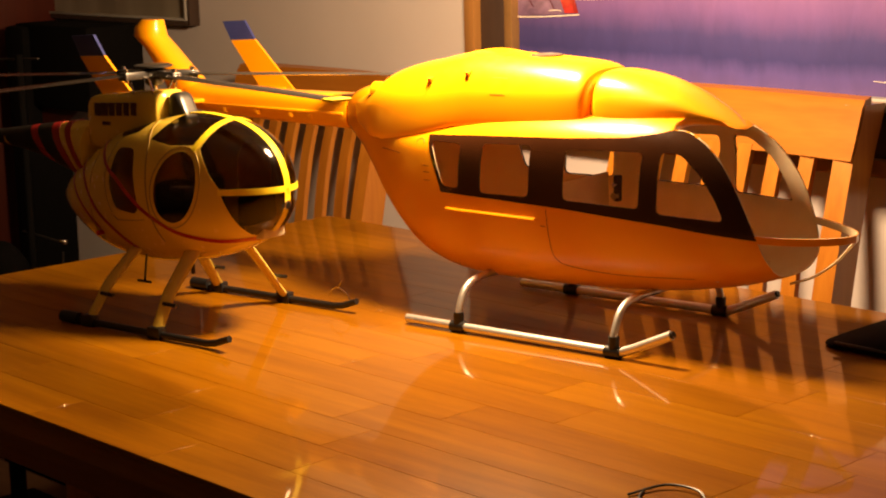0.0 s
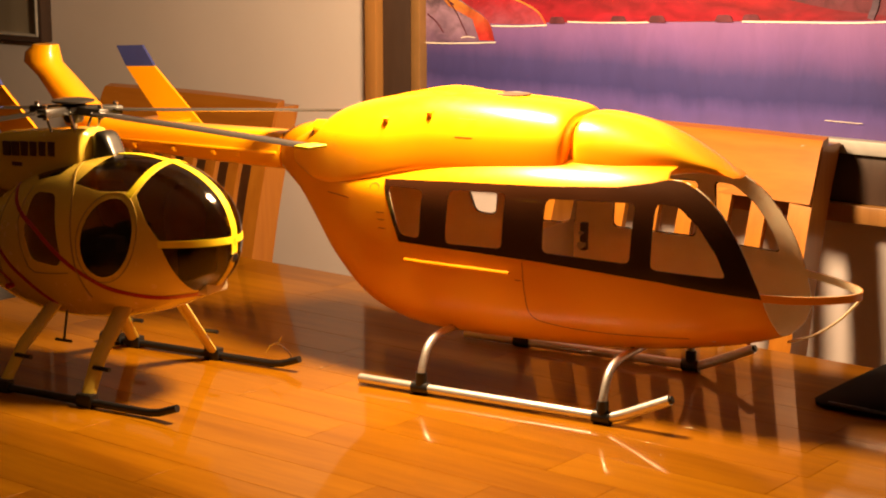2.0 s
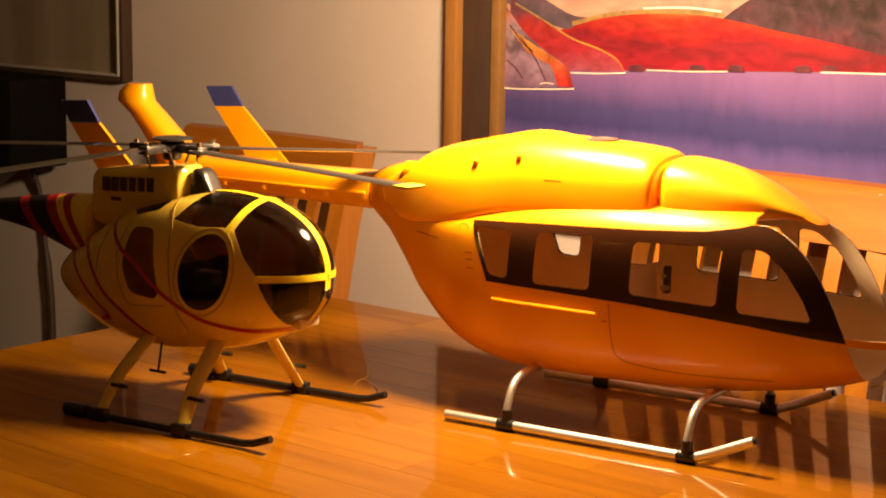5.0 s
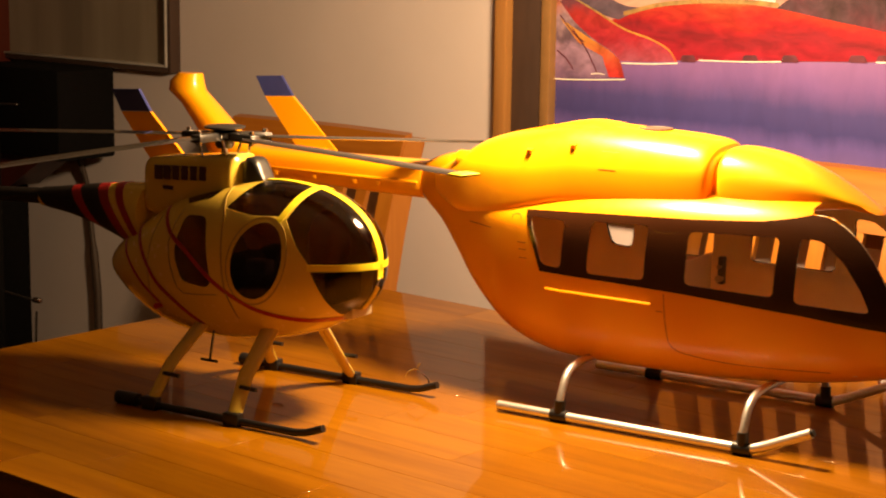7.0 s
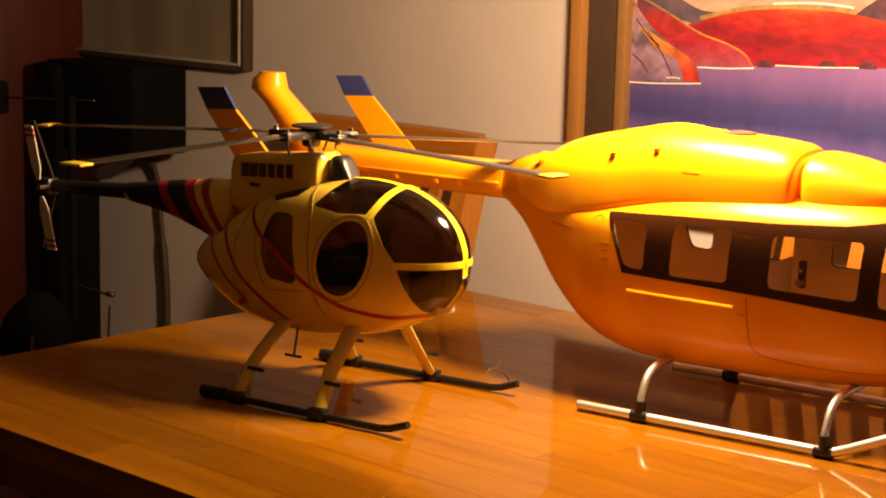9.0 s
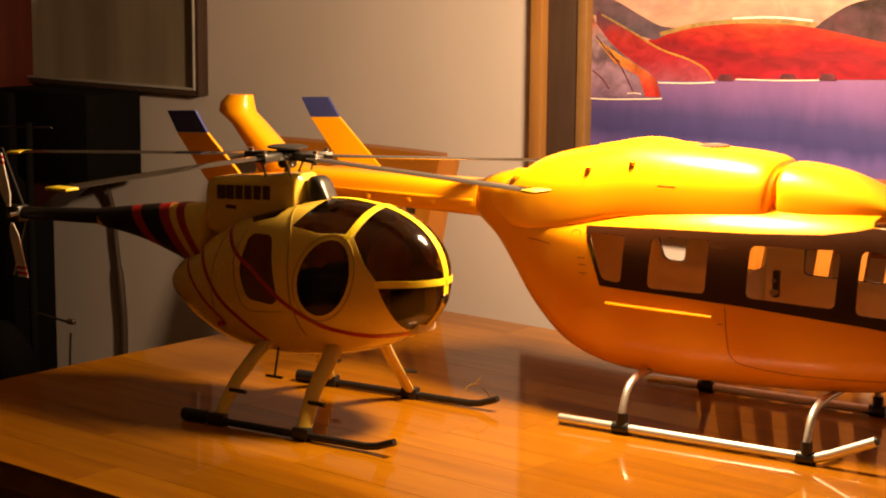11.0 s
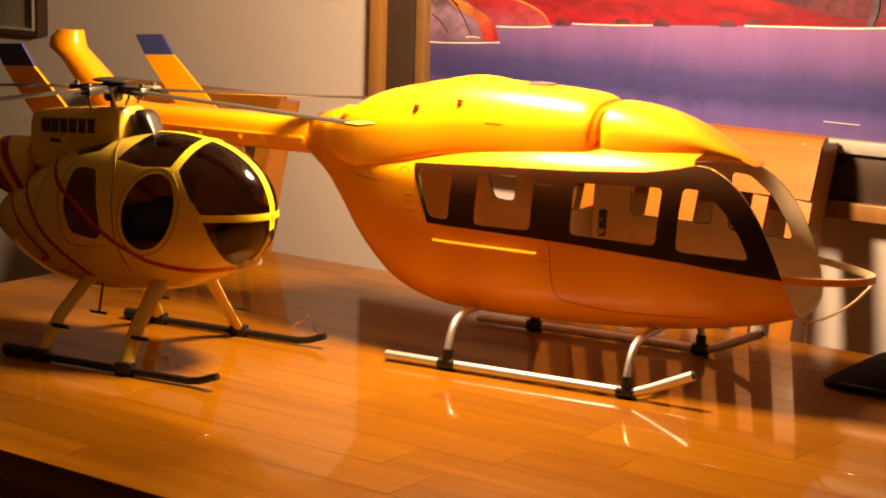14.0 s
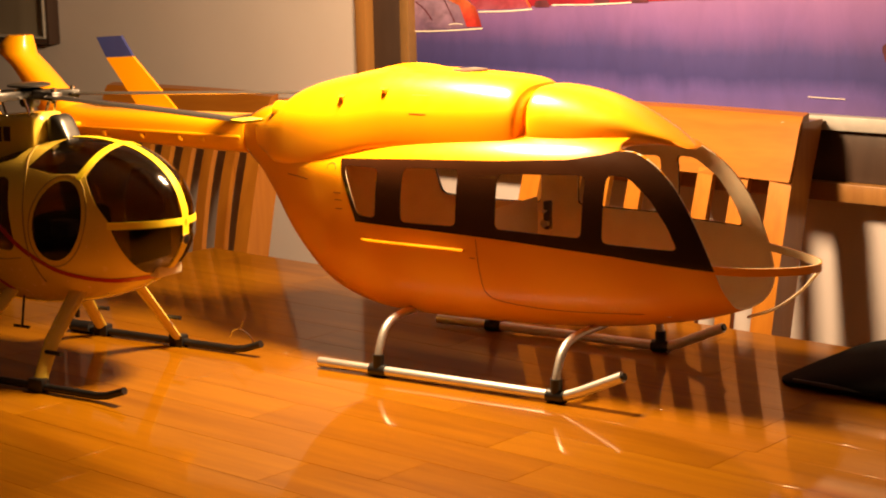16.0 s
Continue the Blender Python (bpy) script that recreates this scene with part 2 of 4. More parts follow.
def ribbon(points, width, steps=6):
    """A side-view band of a width along a curve."""
    p = curve_through(points, steps)
    left, right = [], []
    for i, q in enumerate(p):
        d = p[min(i + 1, len(p) - 1)] - p[max(i - 1, 0)]
        d = d / np.linalg.norm(d)
        nrm = np.array([-d[1], d[0]]) * width / 2
        left.append(tuple(q + nrm))
        right.append(tuple(q - nrm))
    return left + right[::-1]


def carve(base, cutters, operation="DIFFERENCE", smooth=40):
    """The mesh of base (a bmesh or mesh) with the cutters taken out of it or kept in common."""
    me = mesh_of(base) if isinstance(base, bmesh.types.BMesh) else base
    for c in cutters:
        a, b = new("base_tmp", me), new("cutter_tmp", mesh_of(c))
        mod = a.modifiers.new("cut", "BOOLEAN")
        mod.operation, mod.object, mod.solver = operation, b, "MANIFOLD"
        bpy.context.view_layer.update()
        dg = bpy.context.evaluated_depsgraph_get()
        me = bpy.data.meshes.new_from_object(a.evaluated_get(dg))
        bpy.data.objects.remove(a)
        bpy.data.objects.remove(b)
    me.materials.clear()
    shade(me, smooth)
    return me


def join(bms):
    """Several bmeshes as one."""
    out = bmesh.new()
    for b in bms:
        me = bpy.data.meshes.new("tmp")
        bmesh.ops.recalc_face_normals(b, faces=b.faces)
        b.to_mesh(me)
        b.free()
        out.from_mesh(me)
        bpy.data.meshes.remove(me)
    return out


def skin(sections, low, high, **kw):
    """A closed thin skin between two offsets of a hull, as a mesh."""
    a, b = hull(sections, grow=high, **kw), hull(sections, grow=low, **kw)
    bmesh.ops.recalc_face_normals(a, faces=a.faces)
    bmesh.ops.recalc_face_normals(b, faces=b.faces)
    bmesh.ops.reverse_faces(b, faces=b.faces)
    me, tmp = bpy.data.meshes.new("skin"), bpy.data.meshes.new("tmp")
    b.to_mesh(tmp)
    a.from_mesh(tmp)
    a.to_mesh(me)
    a.free(), b.free()
    bpy.data.meshes.remove(tmp)
    return me


def lathe(profile, n=24):
    """A turned body about z from (radius, z) pairs."""
    bm = bmesh.new()
    rings = [[bm.verts.new((r * math.cos(2 * math.pi * k / n), r * math.sin(2 * math.pi * k / n), z)) for k in range(n)] for r, z in profile]
    for a, b in zip(rings, rings[1:]):
        for k in range(n):
            bm.faces.new((a[k], a[(k + 1) % n], b[(k + 1) % n], b[k]))
    bm.faces.new(rings[0][::-1])
    bm.faces.new(rings[-1])
    return bm


# ---- the room ----
TOP = 0.752
WALL_Y = 0.70
wall = tagged(part("wall_north", box(-3.6, 3.0, WALL_Y, WALL_Y + 0.12, 0, 2.5), WALL_PAINT), "cream painted plaster wall behind the table", "wall", kind="structure")
# unseen walls that close the room, darkened to weaken the fill light
tagged(part("wall_west", box(-3.72, -3.6, -3.5, WALL_Y + 0.12, 0, 2.5), DIM_PAINT), "unseen west wall, coloured dark to cut bounced light", "wall", kind="structure")
tagged(part("wall_east", box(3.0, 3.12, -3.5, WALL_Y + 0.12, 0, 2.5), DIM_PAINT), "unseen east wall, coloured dark to cut bounced light", "wall", kind="structure")
tagged(part("wall_south", box(-3.6, 3.0, -3.62, -3.5, 0, 2.5), DIM_PAINT), "unseen wall behind the viewer, coloured dark to cut bounced light", "wall", kind="structure")
tagged(part("floor", box(-3.72, 3.12, -3.62, WALL_Y + 0.12, -0.1, 0), FLOOR_WOOD), "dark wooden floor in deep shade", "floor", kind="structure")
tagged(part("ceiling", box(-3.72, 3.12, -3.62, WALL_Y + 0.12, 2.5, 2.6), CEILING_PAINT), "unseen ceiling, coloured dim to cut bounced light", "ceiling", kind="structure")


# ---- the yellow twin-engine model helicopter ----
EC_POSE = pose(0, 0, TOP, 0, 0, 8.1) @ pose(0, 0.135, 0)
EC_BODY = [(-0.292, 0.247, 0.292, 0.270, 0.022), (-0.275, 0.236, 0.302, 0.268, 0.033), (-0.245, 0.213, 0.312, 0.264, 0.048), (-0.215, 0.174, 0.312, 0.258, 0.061),
           (-0.18, 0.127, 0.284, 0.244, 0.075), (-0.13, 0.083, 0.272, 0.230, 0.089), (-0.07, 0.062, 0.277, 0.220, 0.097), (0, 0.057, 0.289, 0.205, 0.101),
           (0.1, 0.058, 0.298, 0.2, 0.102), (0.2, 0.062, 0.302, 0.2, 0.102), (0.28, 0.070, 0.303, 0.19, 0.101), (0.34, 0.080, 0.293, 0.175, 0.097),
           (0.39, 0.091, 0.263, 0.165, 0.088), (0.44, 0.108, 0.218, 0.16, 0.07), (0.49, 0.132, 0.18, 0.157, 0.04), (0.515, 0.15, 0.165, 0.157, 0.008)]
WINDOWS = ([(-0.073, 0.251), (-0.020, 0.250), (-0.024, 0.189), (-0.052, 0.191)], [(0.018, 0.253), (0.097, 0.256), (0.094, 0.188), (0.014, 0.187)],
           [(0.152, 0.254), (0.267, 0.258), (0.263, 0.187), (0.149, 0.189)], [(0.292, 0.260), (0.318, 0.258), (0.345, 0.236), (0.367, 0.206), (0.379, 0.180), (0.289, 0.183)])
PILLAR = [tuple(q) for q in curve_through([(0.297, 0.2855), (0.318, 0.283), (0.344, 0.270), (0.368, 0.249), (0.388, 0.222), (0.404, 0.192), (0.418, 0.158)], 4)]
WINDSCREEN = [(0.2945, 0.292), (0.299, 0.2985), (0.312, 0.2995), (0.335, 0.2945), (0.362, 0.2825), (0.62, 0.2825), (0.62, 0.02), (0.47, 0.05), (0.432, 0.095), (0.430, 0.122)] + PILLAR[::-1]
BAND = [(-0.082, 0.258), (0.02, 0.263), (0.15, 0.268), (0.24, 0.274), (0.28, 0.281)] + PILLAR + [(0.30, 0.169), (0.15, 0.177), (0.05, 0.180), (-0.055, 0.182)]


def wider(poly, d):
    """The outline pushed out by about d from its middle."""
    c = sum((Vector(p) for p in poly), Vector((0, 0))) / len(poly)
    return [(p[0] + math.copysign(d, p[0] - c.x), p[1] + math.copysign(d, p[1] - c.y)) for p in poly]


def twin_helicopter():
    h = thing("model_helicopter", EC_POSE, "large golden-yellow model helicopter body with open nose and aluminium skids", "model helicopter")
    cuts = [prism(WINDSCREEN, -0.2, 0.2)] + [prism(rounded(wider(w, 0.0014), 0.0086), -0.2, 0.2) for w in WINDOWS]
    me = carve(skin(EC_BODY, -0.0022, 0, e_top=3.0, e_low=2.7), [join(cuts)])
    me.materials.append(EC_SHELL)
    me.materials.append(EC_INSIDE)
    # faces of the inner skin take the bare colour
    inside = []
    tree_bm = hull(EC_BODY, grow=-0.0011, e_top=3.0, e_low=2.7)
    from_bvh = BVHTree.FromBMesh(tree_bm)
    tree_bm.free()
    for p in me.polygons:
        near, nrm, _, _ = from_bvh.find_nearest(p.center)
        inside.append(1 if (p.center - near).dot(Vector((0, p.center.y, p.center.z - 0.19))) < 0 else 0)
    me.polygons.foreach_set("material_index", inside)
    body = part("fuselage", me, EC_YELLOW, h, "golden-yellow painted fibreglass shell, bare cream inside")
    for s in (-1, 1):
        y0, y1 = (0.03, 0.2) if s > 0 else (-0.2, -0.03)
        band = carve(skin(EC_BODY, 0.0001, 0.0007, e_top=3.0, e_low=2.7), [prism(BAND, y0, y1)], "INTERSECT")
        band = carve(band, [join([prism(rounded(w, 0.008), -0.2, 0.2) for w in WINDOWS])])
        part("window_surround", band, EC_BAND, body, "glossy dark brown window surround")
    cowl = [(-0.285, 0.264, 0.294, 0.279, 0.026), (-0.262, 0.260, 0.299, 0.279, 0.037), (-0.245, 0.255, 0.303, 0.278, 0.049), (-0.227, 0.250, 0.309, 0.276, 0.0605), (-0.206, 0.242, 0.318, 0.275, 0.0725), (-0.190, 0.2405, 0.330, 0.275, 0.0785), (-0.17, 0.240, 0.340, 0.275, 0.0835),
            (-0.14, 0.242, 0.349, 0.277, 0.087), (-0.10, 0.251, 0.357, 0.281, 0.086), (-0.06, 0.262, 0.364, 0.288, 0.080), (-0.03, 0.266, 0.367, 0.293, 0.076), (0.03, 0.269, 0.365, 0.298, 0.073), (0.1, 0.27, 0.362, 0.300, 0.071), (0.140, 0.272, 0.358, 0.302, 0.069), (0.154, 0.275, 0.352, 0.302, 0.066), (0.158, 0.285, 0.345, 0.303, 0.058)]
    c = part("engine_cowling", hull(cowl, e_top=2.8, e_low=6), EC_YELLOW, h)
    for s in (-1, 1):
        pipe = part("exhaust_outlet", lathe([(0.0095, 0), (0.0130, 0.001), (0.0135, 0.023), (0.0125, 0.025), (0.0112, 0.023), (0.0108, 0.004), (0.001, 0.003)], 20), EC_YELLOW, h, "round open exhaust outlet", m=pose(-0.182, s * 0.050, 0.309, 0, -90, s * -10))
        part("exhaust_throat", lathe([(0.0106, 0.002), (0.0106, 0.009), (0.001, 0.0095)], 20), SEAM_SHADE, pipe)
    bump = [(-0.105, 0.350, 0.3570, 0.352, 0.020), (-0.08, 0.350, 0.3620, 0.352, 0.035), (-0.055, 0.350, 0.3675, 0.352, 0.045), (-0.03, 0.350, 0.3705, 0.352, 0.047), (-0.005, 0.350, 0.3690, 0.352, 0.045), (0.02, 0.350, 0.3650, 0.352, 0.035), (0.045, 0.350, 0.3615, 0.352, 0.020)]
    part("mast_fairing", hull(bump, e_top=2.0, e_low=2.0), EC_YELLOW, c)
    # no hole is cut: a dark brown disc paints the shade inside it
    part("mast_opening", lathe([(0.022, 0.3600), (0.022, 0.3652), (0.020, 0.3655), (0.019, 0.3646), (0.001, 0.3646)]), CABLE_AND_HOLE, c, "dark disc for the shaded hole in the cowling roof", m=pose(0.055, 0, 0))
    intake = [(0.150, 0.275, 0.338, 0.303, 0.048), (0.166, 0.272, 0.343, 0.303, 0.052), (0.170, 0.270, 0.3505, 0.302, 0.060), (0.20, 0.27, 0.3495, 0.300, 0.062), (0.24, 0.27, 0.342, 0.296, 0.060), (0.28, 0.282, 0.327, 0.300, 0.052),
              (0.32, 0.287, 0.306, 0.296, 0.037), (0.345, 0.284, 0.292, 0.288, 0.020), (0.358, 0.281, 0.285, 0.283, 0.006)]
    part("intake_fairing", hull(intake, e_top=2.8, e_low=3), EC_YELLOW, h)
    for s in (-1, 1):
        for x, z, y in ((-0.086, 0.331, 0.0820), (-0.028, 0.341, 0.0735)):
            bm = bmesh.new()
            q = [bm.verts.new(v) for v in ((x - 0.004, s * (y - 0.008), z + 0.005), (x + 0.006, s * (y - 0.008), z + 0.005), (x + 0.003, s * (y - 0.006), z - 0.006), (x - 0.002, s * y, z + 0.003), (x + 0.005, s * y, z + 0.003))]
            for f in ((0, 1, 4, 3), (0, 3, 2), (1, 2, 4), (3, 4, 2), (0, 2, 1)):
                bm.faces.new([q[k] for k in f])
            part("bracket", bm, EC_YELLOW, c)
        for z, x0 in ((0.338, 0.014), (0.316, 0.012)):
            slot = prism(ribbon([(x0, z), (x0 + 0.012, z), (x0 + 0.024, z)], 0.0011, 2), *((0.02, 0.2) if s > 0 else (-0.2, -0.02)))
            part("panel_slot", carve(skin(cowl, -0.0004, 0.0003, e_top=2.8, e_low=6), [slot], "INTERSECT"), SEAM_SHADE, c)
        part("side_step", tube([(-0.046, s * 0.0985, 0.160), (-0.02, s * 0.101, 0.1597), (0.05, s * 0.1025, 0.1595), (0.105, s * 0.1025, 0.159)], 0.0022, 8), EC_YELLOW, body, "raised yellow handrail strip")
    # door seams, the shade in their gaps painted as darker orange
    for s in (-1, 1):
        seam = skin(EC_BODY, -0.0004, 0.0003, e_top=3.0, e_low=2.7)
        path = prism(ribbon([(0.122, 0.174), (0.124, 0.135), (0.128, 0.108), (0.150, 0.098), (0.22, 0.094), (0.33, 0.1)], 0.0012), *((0.02, 0.2) if s > 0 else (-0.2, -0.02)))
        part("door_seam", carve(seam, [path], "INTERSECT"), SEAM_SHADE, body)
        span = (0.02, 0.2) if s > 0 else (-0.2, -0.02)
        for line in ([(-0.090, 0.216), (-0.084, 0.216), (-0.078, 0.216)], [(-0.088, 0.207), (-0.083, 0.207), (-0.077, 0.207)], [(-0.087, 0.196), (-0.082, 0.196), (-0.076, 0.196)],
                     [(-0.175, 0.232), (-0.155, 0.231), (-0.135, 0.229)], [(0.112, 0.151), (0.116, 0.151), (0.120, 0.151)]):
            part("panel_mark", carve(skin(EC_BODY, -0.0004, 0.0004, e_top=3.0, e_low=2.7), [prism(ribbon(line, 0.0012, 2), *span)], "INTERSECT"), SEAM_SHADE, body)
        ring = [(-0.094 + 0.007 * math.cos(a), 0.247 + 0.005 * math.sin(a)) for a in (math.pi * k / 10 for k in range(-1, 12))]
        part("filler_cap", carve(skin(EC_BODY, -0.0004, 0.0004, e_top=3.0, e_low=2.7), [prism(ribbon(ring, 0.001, 1), *span)], "INTERSECT"), SEAM_SHADE, body)
    # tail boom with its rib, the central fin and two end plates
    boom = [(-0.285, 0.244, 0.296, 0.27, 0.030), (-0.36, 0.245, 0.295, 0.27, 0.030), (-0.48, 0.248, 0.294, 0.27, 0.028), (-0.58, 0.252, 0.294, 0.272, 0.026), (-0.63, 0.258, 0.300, 0.276, 0.024), (-0.655, 0.268, 0.304, 0.282, 0.018), (-0.665, 0.276, 0.300, 0.286, 0.008)]
    b = part("tail_boom", hull(boom, e_top=3.2, e_low=3.2), EC_YELLOW, h)
    for s in (-1, 1):
        part("boom_rib", box(-0.60, -0.29, min(s * 0.0285, s * 0.0325), max(s * 0.0285, s * 0.0325), 0.2665, 0.2705, 0.001), EC_YELLOW, b)
        for x in (-0.36, -0.40, -0.47, -0.54):
            part("rivet_pad", box(x, x + 0.008, min(s * 0.0275, s * 0.0318), max(s * 0.0275, s * 0.0318), 0.258, 0.265, 0.001), EC_YELLOW, b)
    fin = []
    for z, x0, x1, w in ((0.280, -0.685, -0.585, 0.022), (0.300, -0.692, -0.615, 0.024), (0.322, -0.708, -0.645, 0.024), (0.350, -0.732, -0.678, 0.023), (0.368, -0.758, -0.700, 0.022), (0.382, -0.756, -0.703, 0.020), (0.394, -0.742, -0.704, 0.015)):
        fin.append((z, x0, x1, w))
    bm = bmesh.new()
    rings = []
    for z, x0, x1, w in fin:
        rings.append([bm.verts.new(((x0 + x1) / 2 + (x1 - x0) / 2 * math.copysign(abs(math.cos(a)) ** 0.7, math.cos(a)), w * math.copysign(abs(math.sin(a)) ** 0.8, math.sin(a)), z)) for a in (2 * math.pi * k / 20 for k in range(20))])
    for a, c2 in zip(rings, rings[1:]):
        for k in range(20):
            bm.faces.new((a[k], a[(k + 1) % 20], c2[(k + 1) % 20], c2[k]))
    bm.faces.new(rings[0][::-1]), bm.faces.new(rings[-1])
    part("central_fin", bm, EC_YELLOW, h)
    part("tail_plane", box(-0.655, -0.585, -0.163, 0.163, 0.270, 0.276, 0.002), EC_YELLOW, h)
    for s in (-1, 1):
        y0, y1 = s * 0.163 - 0.0025, s * 0.163 + 0.0025
        plate = part("end_plate", prism([(-0.709, 0.349), (-0.654, 0.352), (-0.560, 0.264), (-0.636, 0.262)], y0, y1), EC_YELLOW, h, "yellow swept fin", smooth=20)
        part("fin_cap", prism([(-0.727, 0.380), (-0.676, 0.383), (-0.654, 0.3525), (-0.709, 0.3495)], y0, y1), BLUE, plate, "dark blue fin tip", smooth=20)
    # open nose: belt straps and keel strap
    for s in (-1, 1):
        pts = curve_through([(0.409, s * 0.0825, 0.160), (0.445, s * 0.069, 0.158), (0.480, s * 0.046, 0.157), (0.503, s * 0.022, 0.157), (0.511, 0.0, 0.157)], 5)
        for side, mat, nm in ((0.0, EC_YELLOW, "nose_strap"), (-0.0016, EC_INSIDE, "strap_lining")):
            bm = bmesh.new()
            prev = None
            for i, p in enumerate(pts):
                d = pts[min(i + 1, len(pts) - 1)] - pts[max(i - 1, 0)]
                nn = Vector((d[1], -d[0], 0)).normalized() * (1 if s < 0 else -1)
                nn = -nn if nn.x < 0 else nn
                p = Vector(p) + nn * side
                ring = [bm.verts.new(p + o) for o in (Vector((0, 0, -0.0045)), Vector((0, 0, 0.0045)), Vector((0, 0, 0.0045)) - nn * 0.0015, Vector((0, 0, -0.0045)) - nn * 0.0015)]
                if prev:
                    for k in range(4):
                        bm.faces.new((prev[k], prev[(k + 1) % 4], ring[(k + 1) % 4], ring[k]))
                else:
                    bm.faces.new(ring[::-1])
                prev = ring
            bm.faces.new(prev)
            part(nm, bm, mat, h, "yellow nose strap" if side == 0 else "bare cream strap lining")
    part("keel_strap", tube(curve_through([(0.425, 0, 0.092), (0.455, 0, 0.104), (0.485, 0, 0.126), (0.508, 0, 0.152)], 5), 0.0055, 8, flat=0.3), EC_INSIDE, h, "bare cream keel strap")
    # cabin bits seen through the windows
    part("bulkhead", box(0.105, 0.108, -0.07, 0.07, 0.098, 0.20, 0.001), EC_INSIDE, h, "cream plywood bulkhead")
    part("cabin_floor", box(-0.04, 0.36, -0.068, 0.068, 0.098, 0.102), EC_INSIDE, h)
    hinge = part("servo_mount", box(0.119, 0.127, 0.064, 0.074, 0.160, 0.196, 0.001), DARK_STEEL, h, "small dark metal linkage inside the cabin")
    part("bolt", tube([(0.123, 0.058, 0.168), (0.123, 0.065, 0.168)], 0.005, 10), STEEL, hinge)
    part("bolt", tube([(0.123, 0.058, 0.184), (0.123, 0.065, 0.184)], 0.003, 10), STEEL, hinge)
    # skid gear
    for s in (-1, 1):
        y = s * 0.135
        path = [(-0.090, y, 0.008)] + [(0.10, y, 0.008), (0.243, y, 0.008)] + [(0.262, y, 0.010), (0.28, y, 0.017), (0.333, y, 0.041)]
        sk = part("skid", tube(path, 0.0062, 12), ALU, h, "aluminium skid tube with upturned toe")
        part("end_plug", tube([(0.333, y, 0.041), (0.336, y, 0.0424)], 0.0045, 10), BLACK, sk)
    for x in (0.0, 0.248):
        arch = curve_through([(x, -0.135, 0.018), (x, -0.133, 0.032), (x, -0.118, 0.058), (x, -0.088, 0.068), (x, -0.03, 0.068), (x, 0.03, 0.068), (x, 0.088, 0.068), (x, 0.118, 0.058), (x, 0.133, 0.032), (x, 0.135, 0.018)], 4)
        part("cross_tube", tube(arch, 0.0050, 12), ALU, h, "bent aluminium cross tube")
        for s in (-1, 1):
            cl = part("skid_clamp", tube([(x - 0.0115, s * 0.135, 0.008), (x + 0.0115, s * 0.135, 0.008)], 0.0080, 14), BLACK, h, "black plastic skid clamp")
            part("clamp_collar", tube([(x, s * 0.135, 0.010), (x, s * 0.1345, 0.028)], 0.0072, 12), BLACK, cl)
    return h


twin_helicopter()


# ---- the small egg-shaped model helicopter ----
MD_POSE = pose(-0.422, -0.187, TOP, 0, 0, 9.0)
MD_BODY = [(-0.186, 0.152, 0.160, 0.156, 0.004), (-0.182, 0.143, 0.170, 0.157, 0.014), (-0.165, 0.128, 0.188, 0.160, 0.026), (-0.135, 0.109, 0.210, 0.164, 0.040), (-0.09, 0.089, 0.238, 0.170, 0.055), (-0.04, 0.079, 0.264, 0.174, 0.069), (0.02, 0.077, 0.281, 0.175, 0.081),
           (0.08, 0.083, 0.291, 0.178, 0.083), (0.13, 0.093, 0.291, 0.182, 0.080), (0.18, 0.110, 0.282, 0.188, 0.070), (0.217, 0.131, 0.264, 0.192, 0.052), (0.240, 0.154, 0.241, 0.194, 0.034), (0.251, 0.175, 0.216, 0.195, 0.016), (0.253, 0.190, 0.200, 0.195, 0.003)]
OVAL = [(0.117 + 0.037 * math.cos(a) + 0.008 * math.sin(a), 0.199 + 0.049 * math.sin(a)) for a in (2 * math.pi * k / 28 for k in range(28))]
MD_SIDE = {"door_window": OVAL, "rear_window": rounded([(-0.012, 0.244), (0.030, 0.246), (0.048, 0.166), (0.040, 0.157), (-0.006, 0.160), (-0.022, 0.195)], 0.012),
           "canopy_upper": [(0.172, 0.305), (0.30, 0.305), (0.30, 0.203), (0.190, 0.2005), (0.173, 0.222), (0.152, 0.253)],
           "canopy_lower": [(0.192, 0.192), (0.30, 0.195), (0.30, 0.160), (0.255, 0.138), (0.226, 0.128), (0.212, 0.136)],
           "roof_window": [(0.056, 0.259), (0.092, 0.305), (0.160, 0.305), (0.141, 0.256), (0.10, 0.254)],
           "rear_roof_window": [(-0.035, 0.262), (-0.018, 0.256), (0.02, 0.266), (0.03, 0.276), (0.01, 0.285), (-0.03, 0.27)]}
MD_BLADES = ((272, -0.4), (348, 0.6), (53, 2.7), (188, 2.2))  # turn and droop in degrees


def md_skin(outline, low, high, s, y0=0.005):
    return carve(skin(MD_BODY, low, high, e_top=2.2, e_low=2.2), [prism(outline, *((y0, 0.2) if s > 0 else (-0.2, -y0)))], "INTERSECT")


